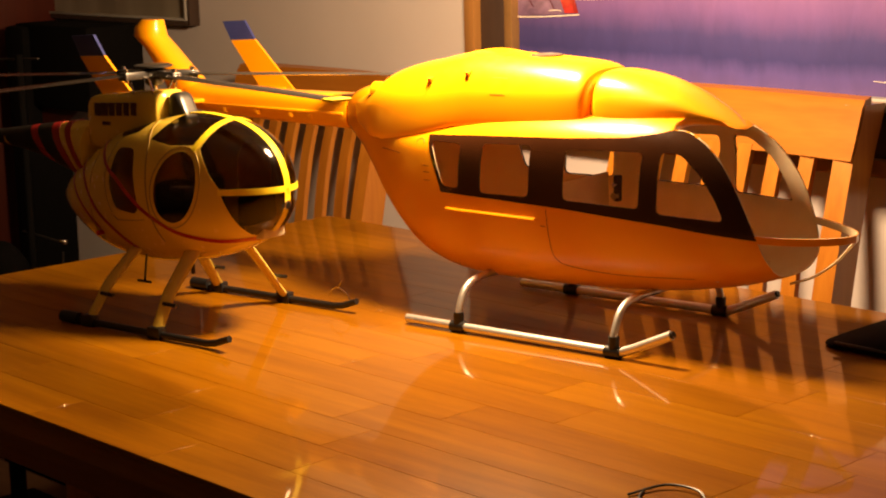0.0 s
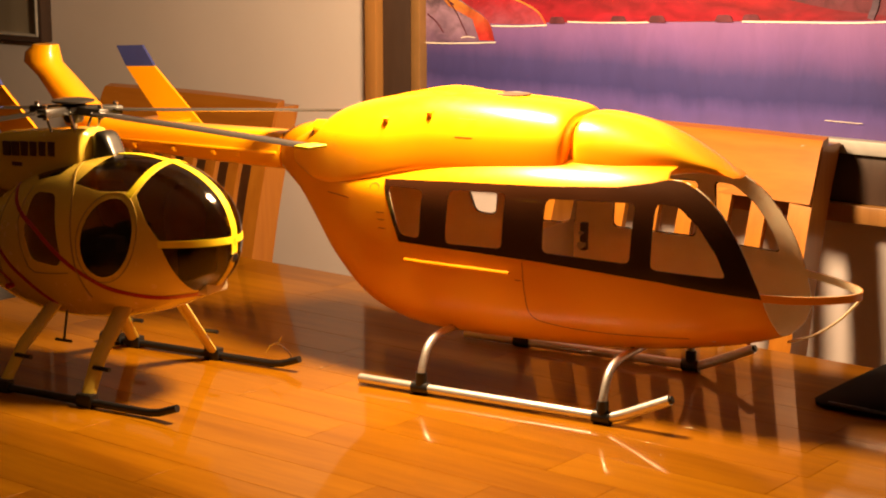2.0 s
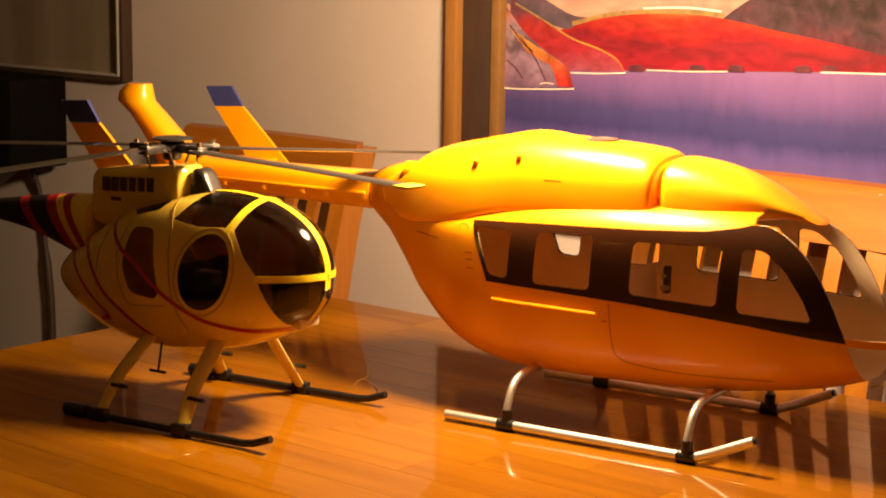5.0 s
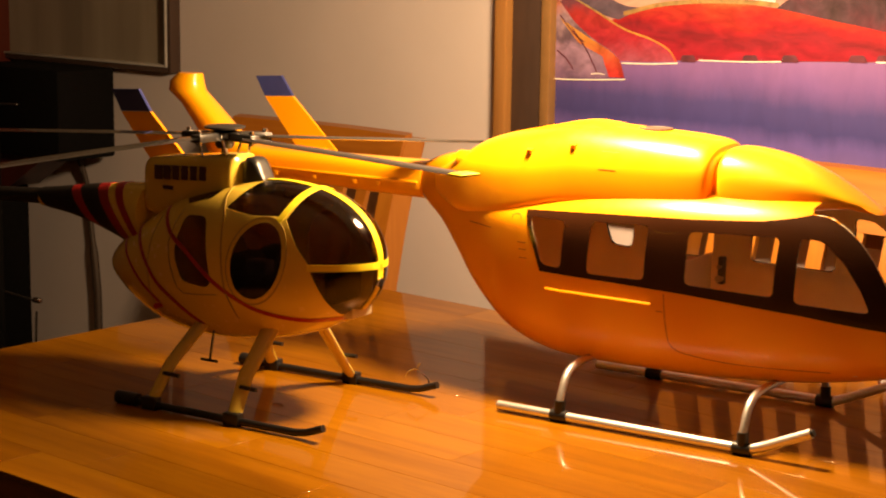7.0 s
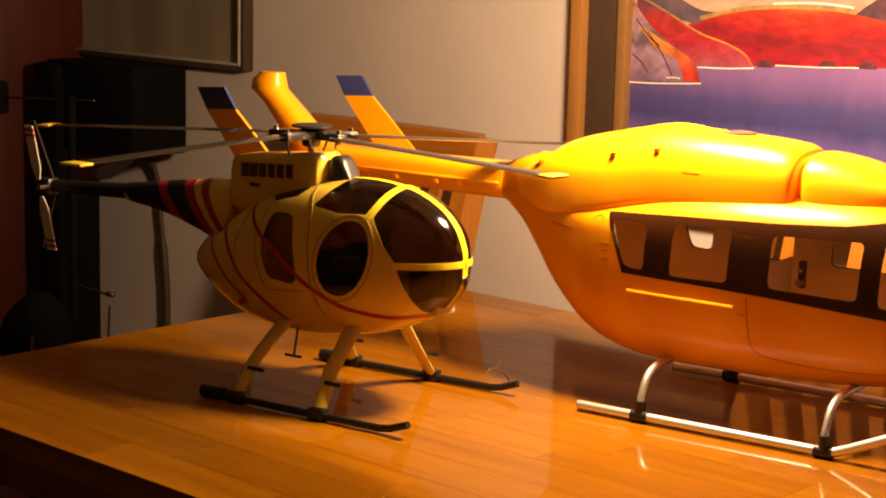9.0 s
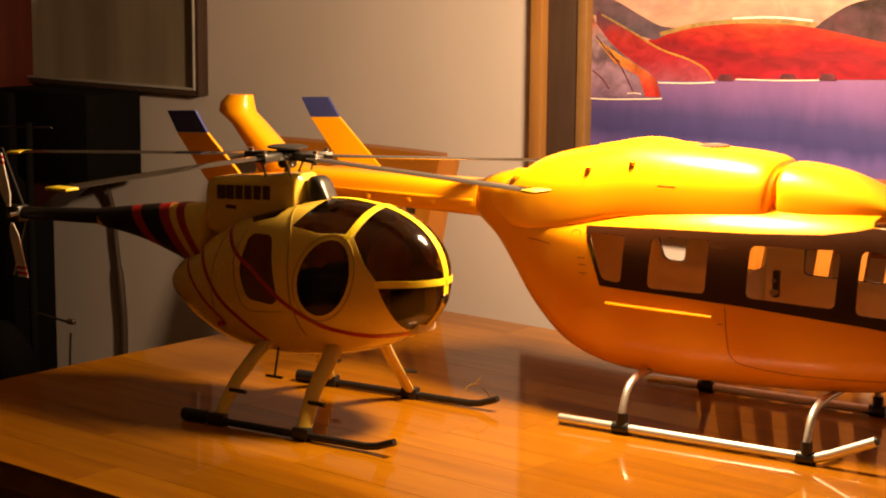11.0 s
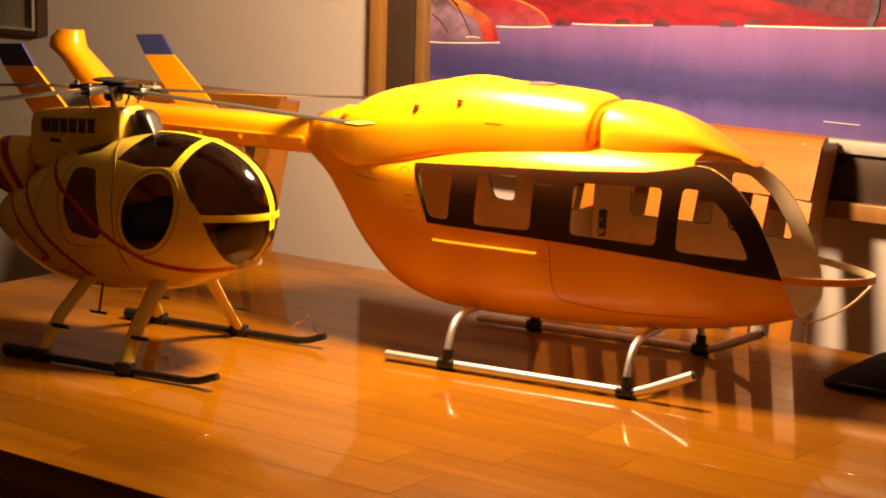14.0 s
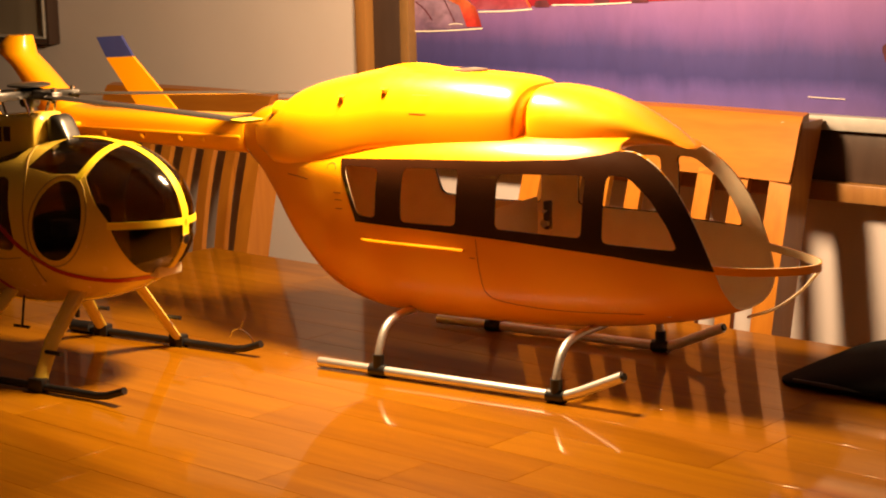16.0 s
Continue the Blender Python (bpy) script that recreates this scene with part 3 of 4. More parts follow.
def small_helicopter():
    h = thing("model_helicopter", MD_POSE, "pale yellow egg-shaped model helicopter with red stripes and dark canopy", "model helicopter")
    cuts = []
    for nm, outline in MD_SIDE.items():
        for s in (-1, 1):
            cuts.append(prism(outline, *((0.005, 0.2) if s > 0 else (-0.2, -0.005))))
    body = part("fuselage", carve(skin(MD_BODY, -0.0016, 0, e_top=2.2, e_low=2.2), [join(cuts)]), MD_CREAM, h, "pale yellow painted egg-shaped shell")
    for nm, outline in MD_SIDE.items():
        for s in (-1, 1):
            part(nm, md_skin(outline, -0.0014, -0.0002, s), GLASS, body, "smoked brown window pane")
    # bright yellow canopy straps
    for s in (-1, 1):
        for line, w in (([(0.188, 0.1965), (0.225, 0.1975), (0.275, 0.1995)], 0.0085), ([(0.142, 0.250), (0.150, 0.266), (0.166, 0.306)], 0.008)):
            part("canopy_strap", md_skin(ribbon(line, w), 0.0001, 0.0008, s, 0.0), MD_STRIP, body, "bright yellow canopy strap")
    mid = skin(MD_BODY, 0.0001, 0.0009, e_top=2.2, e_low=2.2)
    part("centre_strap", carve(mid, [box(0.06, 0.30, -0.0055, 0.0055, 0.12, 0.32)], "INTERSECT"), MD_STRIP, body, "bright yellow centre strap over the nose")
    part("nose_lamp", lathe([(0.0052, 0), (0.0052, 0.0042), (0.004, 0.0046), (0.001, 0.0046)]), BLACK, body, "round dark nose lamp", m=pose(0.2490, 0, 0.176, 0, 90 + 12, 0))
    part("nose_lamp_rim", lathe([(0.0066, 0), (0.0066, 0.0036), (0.0054, 0.0040), (0.0054, 0.0)]), STEEL, body, m=pose(0.2490, 0, 0.176, 0, 90 + 12, 0))
    part("belly_lamp", lathe([(0.0048, 0), (0.0048, 0.0022), (0.003, 0.0030), (0.001, 0.0032)]), BLACK, body, "small dark landing lamp under the nose", m=pose(0.2305, 0, 0.148, 0, 90 + 38, 0))
    # moulded edges: roof hoop, door frame, engine panel; their shade is put into the colour
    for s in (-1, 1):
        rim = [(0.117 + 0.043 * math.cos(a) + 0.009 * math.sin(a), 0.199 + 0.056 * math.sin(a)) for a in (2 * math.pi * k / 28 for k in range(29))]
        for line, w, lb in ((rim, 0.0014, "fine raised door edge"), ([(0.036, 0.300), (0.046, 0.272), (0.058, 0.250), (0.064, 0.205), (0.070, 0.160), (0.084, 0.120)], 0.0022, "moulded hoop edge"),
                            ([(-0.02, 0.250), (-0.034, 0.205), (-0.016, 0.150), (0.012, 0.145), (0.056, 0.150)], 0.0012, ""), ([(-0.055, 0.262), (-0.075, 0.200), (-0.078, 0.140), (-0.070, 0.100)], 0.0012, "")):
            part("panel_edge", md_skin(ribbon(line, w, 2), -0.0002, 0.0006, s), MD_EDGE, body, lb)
    # red stripes
    for s in (-1, 1):
        for line, w in (([(-0.085, 0.272), (-0.044, 0.228), (-0.024, 0.213), (0.004, 0.199), (0.054, 0.165), (0.088, 0.147), (0.121, 0.134), (0.174, 0.126), (0.225, 0.130)], 0.006),
                        ([(-0.125, 0.235), (-0.105, 0.204), (-0.067, 0.156), (-0.024, 0.128), (0.019, 0.102)], 0.006), ([(-0.150, 0.215), (-0.132, 0.180), (-0.099, 0.146), (-0.062, 0.122)], 0.0045)):
            part("red_stripe", md_skin(ribbon(line, w), 0.0001, 0.0006, s, 0.0), MD_RED, body, "dark red pinstripe")
        part("vent_dot", tube([(-0.062, s * 0.050, 0.117), (-0.062, s * 0.062, 0.117)], 0.004, 10), MD_RED, body)
    # rotor fairing with the registration, kept as plain bars
    dog = [(-0.118, 0.235, 0.285, 0.26, 0.012), (-0.112, 0.232, 0.305, 0.265, 0.022), (-0.08, 0.23, 0.311, 0.268, 0.028), (-0.02, 0.24, 0.317, 0.27, 0.031), (0.03, 0.25, 0.321, 0.275, 0.030), (0.040, 0.26, 0.318, 0.28, 0.024), (0.045, 0.27, 0.305, 0.285, 0.012)]
    fair = part("rotor_fairing", hull(dog, e_top=4.5, e_low=4.5), MD_CREAM, h)
    for s in (-1, 1):
        for k in range(6):
            x = -0.088 + k * 0.0152
            part("letter_bar", box(x, x + 0.0115, min(s * 0.0275, s * 0.0318), max(s * 0.0275, s * 0.0318), 0.2810 + k * 0.0008, 0.2995 + k * 0.0008, 0.0006), INK, fair)
        part("small_bar", box(-0.075, -0.055, min(s * 0.0278, s * 0.0296), max(s * 0.0278, s * 0.0296), 0.2685, 0.2735), INK, fair)
    part("mast_cover", hull([(0.046, 0.275, 0.312, 0.29, 0.010), (0.050, 0.27, 0.318, 0.29, 0.016), (0.066, 0.27, 0.316, 0.29, 0.016), (0.080, 0.272, 0.290, 0.285, 0.012)], e_top=4, e_low=4), DARK_STEEL, h, "dark metal mast cover")
    # tail boom: cone with bands, then black tube
    cone = [(-0.115, 0.165, 0.270, 0.230, 0.040), (-0.16, 0.185, 0.267, 0.235, 0.030), (-0.20, 0.198, 0.262, 0.236, 0.022), (-0.24, 0.209, 0.257, 0.236, 0.017), (-0.28, 0.216, 0.251, 0.236, 0.014), (-0.32, 0.220, 0.246, 0.234, 0.0125)]
    cb = part("boom_cone", hull(cone, e_top=2, e_low=2), MD_CREAM, h)
    for x0, x1, mat, lb in ((-0.335, -0.262, BLACK, "black boom sleeve"), (-0.262, -0.243, MD_RED, "red boom band"), (-0.243, -0.205, BLACK, "black boom band"), (-0.205, -0.184, MD_RED, "red boom band"), (-0.168, -0.152, MD_RED, "red boom band")):
        part("boom_band", carve(skin(cone, 0.0001, 0.0007, e_top=2, e_low=2), [prism([(x0 + 0.060, 0.175), (x1 + 0.060, 0.175), (x1 - 0.012, 0.275), (x0 - 0.012, 0.275)], -0.1, 0.1)], "INTERSECT"), mat, cb, lb)
    part("boom_tube", tube([(-0.305, 0, 0.2345), (-0.49, 0, 0.226)], [0.0118, 0.009], 16), BLACK, h, "black tail tube")
    part("tail_gearbox", box(-0.50, -0.472, -0.012, 0.010, 0.213, 0.238, 0.003), DARK_STEEL, h)
    part("tail_fin", prism([(-0.50, 0.236), (-0.475, 0.236), (-0.515, 0.32), (-0.530, 0.32)], 0.001, 0.004), BLACK, h, "black swept tail fin")
    part("lower_fin", prism([(-0.50, 0.215), (-0.472, 0.215), (-0.50, 0.13), (-0.520, 0.13)], 0.001, 0.004), BLACK, h, "black lower tail fin")
    hub = part("tail_rotor_hub", tube([(-0.476, -0.004, 0.226), (-0.476, -0.028, 0.226)], 0.004, 12), STEEL, h, "steel tail rotor hub")
    for up in (1, -1):
        q = [(-0.003, 0.012), (0.003, 0.012), (0.009, 0.03), (0.009, 0.090), (-0.009, 0.090), (-0.009, 0.03)]
        lean = 0.42
        pl = [(-0.476 - up * lean * z * 0.6 + x, 0.226 + up * z) for x, z in q]
        bl = part("tail_blade", prism(pl, -0.026, -0.024), WHITE_BLADE, hub, "white tail rotor blade with red tip bars", m=None)
        for z0 in (0.074, 0.082):
            pl2 = [(-0.476 - up * lean * z * 0.6 + x, 0.226 + up * z) for x, z in ((-0.0092, z0), (0.0092, z0), (0.0092, z0 + 0.004), (-0.0092, z0 + 0.004))]
            part("tip_bar", prism(pl2, -0.0264, -0.0236), MD_RED, bl)
    # main rotor
    part("mast", tube([(0.006, 0, 0.29), (0.006, 0, 0.345)], 0.0045, 12), STEEL, h, "steel rotor mast")
    head = part("rotor_head", lathe([(0.010, 0.326), (0.013, 0.330), (0.013, 0.338), (0.020, 0.340), (0.020, 0.347), (0.012, 0.350), (0.006, 0.353), (0.001, 0.353)]), DARK_STEEL, h, "dark metal rotor head with steel linkages", m=pose(0.006, 0, 0))
    part("head_plate", lathe([(0.024, 0.3515), (0.027, 0.3525), (0.027, 0.3545), (0.023, 0.3555), (0.004, 0.3560), (0.001, 0.3560)]), DARK_STEEL, head, m=pose(0, 0, 0))
    part("swash_plate", lathe([(0.019, 0.309), (0.021, 0.311), (0.021, 0.316), (0.012, 0.318), (0.006, 0.318)]), DARK_STEEL, h, m=pose(0.006, 0, 0))
    for a, droop in MD_BLADES:
        m = pose(0.006, 0, 0.343, 0, droop, a)
        g = part("blade_grip", box(0.012, 0.062, -0.008, 0.008, -0.006, 0.005, 0.002), DARK_STEEL, h, m=m)
        part("blade_bolt", tube([(0.054, 0, -0.009), (0.054, 0, 0.0095)], 0.0035, 10), STEEL, g)
        part("pitch_arm", tube([(0.026, 0.006, -0.003), (0.030, 0.019, -0.004), (0.022, 0.020, -0.028)], 0.0018, 8), STEEL, g)
        bm = bmesh.new()
        rings = []
        for x, w, drop in ((0.050, 0.009, 0), (0.066, 0.0145, 0), (0.12, 0.0155, 0.0004), (0.22, 0.0155, 0.0006), (0.33, 0.0155, 0.0012), (0.425, 0.0155, 0.002)):
            rings.append([bm.verts.new((x, -w * 0.45 + w * c, -drop + t)) for c, t in ((-1, 0), (-0.7, 0.0017), (-0.2, 0.0024), (1, 0.0002), (-0.2, -0.0014), (-0.7, -0.0013))])
        for r0, r1 in zip(rings, rings[1:]):
            for k in range(6):
                bm.faces.new((r0[k], r0[(k + 1) % 6], r1[(k + 1) % 6], r1[k]))
        bm.faces.new(rings[0][::-1]), bm.faces.new(rings[-1])
        blade = part("rotor_blade", bm, CARBON, h, "long dark rotor blade with yellow tip", m=m)
        part("blade_tip", box(0.425, 0.447, -0.0225, 0.0085, -0.0035, -0.0002, 0.001), MD_STRIP, blade, "yellow blade tip")
    # landing gear: faired legs, foot steps, black skids
    for s in (-1, 1):
        y = s * 0.128
        sk = part("skid", tube([(-0.072, y, 0.0075), (-0.06, y, 0.0065), (0.10, y, 0.0065), (0.215, y, 0.0065), (0.232, y, 0.009), (0.258, y, 0.018)], 0.0048, 10), BLACK, h, "black skid tube with upturned toe")
        part("skid_sleeve", tube([(-0.070, y, 0.0085), (-0.035, y, 0.0085)], 0.0085, 10), BLACK, sk)
        for x0, x1 in ((-0.014, 0.0), (0.120, 0.105)):
            leg = part("leg", tube([(x0, y * 0.99, 0.010), (x0 * 0.6 + x1 * 0.4, s * 0.095, 0.055), (x1 + 0.012, s * 0.048, 0.108)], [0.010, 0.011, 0.013], 12, flat=0.45), MD_CREAM, h, "pale yellow faired landing leg")
            part("foot_step", tube([(x0 * 0.7 + x1 * 0.3, s * 0.108, 0.044), (x0 * 0.7 + x1 * 0.3 + 0.026, s * 0.109, 0.044)], 0.0028, 8), BLACK, leg)
            part("leg_socket", box(x0 - 0.012, x0 + 0.012, y - 0.007, y + 0.007, 0.0, 0.0165, 0.002), BLACK, leg)
    part("belly_aerial", tube([(0.03, -0.055, 0.095), (0.024, -0.056, 0.056)], 0.0016, 8), BLACK, h)
    part("aerial_foot", tube([(0.010, -0.056, 0.055), (0.036, -0.056, 0.055)], 0.002, 8), BLACK, h)
    part("belly_post", tube([(0.085, -0.02, 0.09), (0.085, -0.02, 0.066)], 0.003, 8), BLACK, h)
    # dark seats and panel inside
    for s in (-1, 1):
        seat = part("cabin_seat", box(0.05, 0.085, s * 0.032 - 0.024, s * 0.032 + 0.024, 0.10, 0.20, 0.010), SOOT, h, "dark padded cabin seat")
        part("seat_cushion", box(0.085, 0.125, s * 0.032 - 0.024, s * 0.032 + 0.024, 0.105, 0.130, 0.008), SOOT, seat)
    desk = part("instrument_panel", box(0.185, 0.205, -0.03, 0.03, 0.145, 0.190, 0.006), SOOT, h, "dark instrument panel")
    for y, z in ((-0.018, 0.178), (0.0, 0.178), (0.018, 0.178), (-0.010, 0.162), (0.010, 0.162)):
        part("dial", tube([(0.1845, y, z), (0.1835, y, z)], 0.0055, 12), STEEL, desk)
    part("pedestal", box(0.188, 0.226, -0.022, 0.022, 0.128, 0.146, 0.004), EC_INSIDE, h, "pale pedestal under the instrument panel")
    part("cabin_deck", box(-0.02, 0.14, -0.036, 0.036, 0.104, 0.107, 0.001), SOOT, h)
    # blue box added to give the blue glint behind the door window
    part("blue_glint_box", box(0.088, 0.118, -0.060, -0.040, 0.178, 0.196, 0.002), BLUE, h, "small blue box added for the blue glint inside the cabin")
    part("control_stick", tube(curve_through([(0.150, -0.030, 0.104), (0.155, -0.030, 0.135), (0.146, -0.030, 0.165)], 4), 0.0022, 8), STEEL, h)
    return h


small_helicopter()


# ---- chairs ----
def dining_chair(m, label):
    """Slat-backed chair; its origin lies on the floor under the middle of the back's foot, facing -y."""
    c = thing("dining_chair", m, label, "chair", "dining chairs")
    W = 0.225
    for s in (-1, 1):
        pts = curve_through([(s * (W - 0.012) , 0.02, 0.0), (s * (W - 0.014), -0.035, 0.40), (s * (W - 0.012), -0.03, 0.62), (s * (W - 0.010), 0.0, 0.80), (s * (W - 0.012), 0.036, 0.93), (s * (W - 0.012), 0.056, 0.985), (s * (W - 0.012), 0.066, 1.016)], 5)
        bm = bmesh.new()
        prev = None
        for i, p in enumerate(pts):
            p = Vector(p)
            q = [bm.verts.new(p + Vector(o)) for o in ((-0.017, -0.010, 0), (0.0172, -0.010, 0), (0.0172, 0.044, 0), (-0.017, 0.044, 0))]
            if prev:
                for k in range(4):
                    bm.faces.new((prev[k], prev[(k + 1) % 4], q[(k + 1) % 4], q[k]))
            else:
                bm.faces.new(q[::-1])
            prev = q
        bm.faces.new(prev)
        part("back_post", bm, CHAIR_UPRIGHT, c)
    # crest rail, gently bowed
    bm = bmesh.new()
    prev = None
    for i in range(17):
        u = -1 + i / 8
        x, bow = u * (W + 0.004), 0.016 * (1 - u * u)
        q = [bm.verts.new(v) for v in ((x, 0.022 + bow, 0.938), (x, 0.030 + bow, 0.955), (x, 0.050 + bow, 1.012), (x, 0.058 + bow, 1.024), (x, 0.074 + bow, 1.028), (x, 0.074 + bow, 1.012), (x, 0.046 + bow, 0.938))]
        if prev:
            for k in range(7):
                bm.faces.new((prev[k], prev[(k + 1) % 7], q[(k + 1) % 7], q[k]))
        else:
            bm.faces.new(q[::-1])
        prev = q
    bm.faces.new(prev)
    part("crest_rail", bm, CHAIR_WOOD, c)
    part("lower_rail", box(-W + 0.03, W - 0.03, -0.028, -0.004, 0.575, 0.62, 0.004), CHAIR_WOOD, c)
    for k in range(6):
        x = -0.145 + k * 0.058
        pts = curve_through([(x, -0.018, 0.61), (x, -0.004, 0.74), (x, 0.018, 0.86), (x, 0.044, 0.946)], 3)
        bm = bmesh.new()
        prev = None
        for p in pts:
            p = Vector(p)
            q = [bm.verts.new(p + Vector(o)) for o in ((-0.0125, -0.005, 0), (0.0125, -0.005, 0), (0.0125, 0.006, 0), (-0.0125, 0.006, 0))]
            if prev:
                for j in range(4):
                    bm.faces.new((prev[j], prev[(j + 1) % 4], q[(j + 1) % 4], q[j]))
            else:
                bm.faces.new(q[::-1])
            prev = q
        bm.faces.new(prev)
        part("back_slat", bm, CHAIR_UPRIGHT, c)
    part("seat", box(-0.225, 0.225, -0.45, -0.045, 0.43, 0.465, 0.012), CHAIR_WOOD, c)
    for s in (-1, 1):
        part("front_leg", box(s * 0.19 - 0.018, s * 0.19 + 0.018, -0.43, -0.395, 0, 0.43, 0.004), CHAIR_UPRIGHT, c)
        part("side_stretcher", box(s * 0.195 - 0.009, s * 0.195 + 0.009, -0.395, -0.03, 0.2, 0.225, 0.004), CHAIR_WOOD, c)
    return c


chair = dining_chair(pose(0.006, 0.545, 0), "honey-coloured wooden slat-back dining chair pushed to the table")
second = copy_thing(chair, pose(-1.042, 0.545, -0.023))
second["label"] = "honey-coloured wooden slat-back dining chair beyond the table corner"


# ---- the large painting ----
PX0, PX1, PZ0, PZ1 = -0.538, 1.35, 1.020, 1.75


def paint(name, bands, scale, stretch, rough=0.75, warp=0.25, z0=1.0, z1=1.3, side=None, daub=0.35):
    """Brushed paint: colours laid from bottom to top, streaked by noise; side = (x0, x1, colour) takes over along x."""
    m = bpy.data.materials.new(name)
    m.use_nodes = True
    nt, bsdf = m.node_tree, m.node_tree.nodes["Principled BSDF"]
    bsdf.inputs["Roughness"].default_value = rough
    bsdf.inputs["Specular IOR Level"].default_value = 0.2
    co = nt.nodes.new("ShaderNodeTexCoord")
    mp = nt.nodes.new("ShaderNodeMapping")
    mp.inputs["Scale"].default_value = stretch
    nt.links.new(co.outputs["Object"], mp.inputs["Vector"])
    n = nt.nodes.new("ShaderNodeTexNoise")
    n.inputs["Scale"].default_value, n.inputs["Detail"].default_value, n.inputs["Roughness"].default_value = scale, 6, 0.65
    nt.links.new(mp.outputs[0], n.inputs["Vector"])
    sep = nt.nodes.new("ShaderNodeSeparateXYZ")
    nt.links.new(co.outputs["Object"], sep.inputs[0])
    up = nt.nodes.new("ShaderNodeMapRange")
    up.inputs["From Min"].default_value, up.inputs["From Max"].default_value = z0, z1
    nt.links.new(sep.outputs["Z"], up.inputs["Value"])
    mix = nt.nodes.new("ShaderNodeMath")
    mix.operation = "MULTIPLY_ADD"
    mix.inputs[1].default_value = warp
    nt.links.new(n.outputs["Fac"], mix.inputs[0])
    sub = nt.nodes.new("ShaderNodeMath")
    sub.operation = "SUBTRACT"
    sub.inputs[1].default_value = warp / 2
    nt.links.new(up.outputs[0], sub.inputs[0])
    nt.links.new(sub.outputs[0], mix.inputs[2])
    ramp = nt.nodes.new("ShaderNodeValToRGB")
    els = ramp.color_ramp.elements
    while len(els) < len(bands):
        els.new(0.5)
    for e, (pos, col) in zip(els, bands):
        e.position, e.color = pos, (*col, 1)
    nt.links.new(mix.outputs[0], ramp.inputs[0])
    tone = ramp.outputs[0]
    if side:
        x0, x1, far = side
        along = nt.nodes.new("ShaderNodeMapRange")
        along.interpolation_type = "SMOOTHSTEP"
        along.inputs["From Min"].default_value, along.inputs["From Max"].default_value = x0, x1
        wob = nt.nodes.new("ShaderNodeMath")
        wob.operation = "MULTIPLY_ADD"
        wob.inputs[1].default_value = (x1 - x0) * 0.9
        drift = nt.nodes.new("ShaderNodeMath")
        drift.operation = "SUBTRACT"
        drift.inputs[1].default_value = (x1 - x0) * 0.45
        nt.links.new(sep.outputs["X"], drift.inputs[0])
        nt.links.new(n.outputs["Fac"], wob.inputs[0])
        nt.links.new(drift.outputs[0], wob.inputs[2])
        nt.links.new(wob.outputs[0], along.inputs["Value"])
        over = nt.nodes.new("ShaderNodeMix")
        over.data_type = "RGBA"
        nt.links.new(along.outputs[0], over.inputs["Factor"])
        nt.links.new(tone, over.inputs[6])
        over.inputs[7].default_value = (*far, 1)
        tone = over.outputs[2]
    # uneven brush load: slow daubs of lighter and darker paint
    load = nt.nodes.new("ShaderNodeTexNoise")
    load.inputs["Scale"].default_value, load.inputs["Detail"].default_value, load.inputs["Distortion"].default_value = scale * 2.3, 5, 1.2
    nt.links.new(mp.outputs[0], load.inputs["Vector"])
    span = nt.nodes.new("ShaderNodeMapRange")
    span.inputs["From Min"].default_value, span.inputs["From Max"].default_value = 0.3, 0.7
    span.inputs["To Min"].default_value, span.inputs["To Max"].default_value = 0.86 * (1 - daub), 0.86 * (1 + daub)
    nt.links.new(load.outputs["Fac"], span.inputs["Value"])
    scaled = nt.nodes.new("ShaderNodeVectorMath")
    scaled.operation = "SCALE"
    nt.links.new(tone, scaled.inputs[0])
    nt.links.new(span.outputs[0], scaled.inputs["Scale"])
    nt.links.new(scaled.outputs[0], bsdf.inputs["Base Color"])
    b = nt.nodes.new("ShaderNodeBump")
    b.inputs["Strength"].default_value, b.inputs["Distance"].default_value = 0.25, 0.001
    nt.links.new(n.outputs["Fac"], b.inputs["Height"])
    nt.links.new(b.outputs[0], bsdf.inputs["Normal"])
    return m


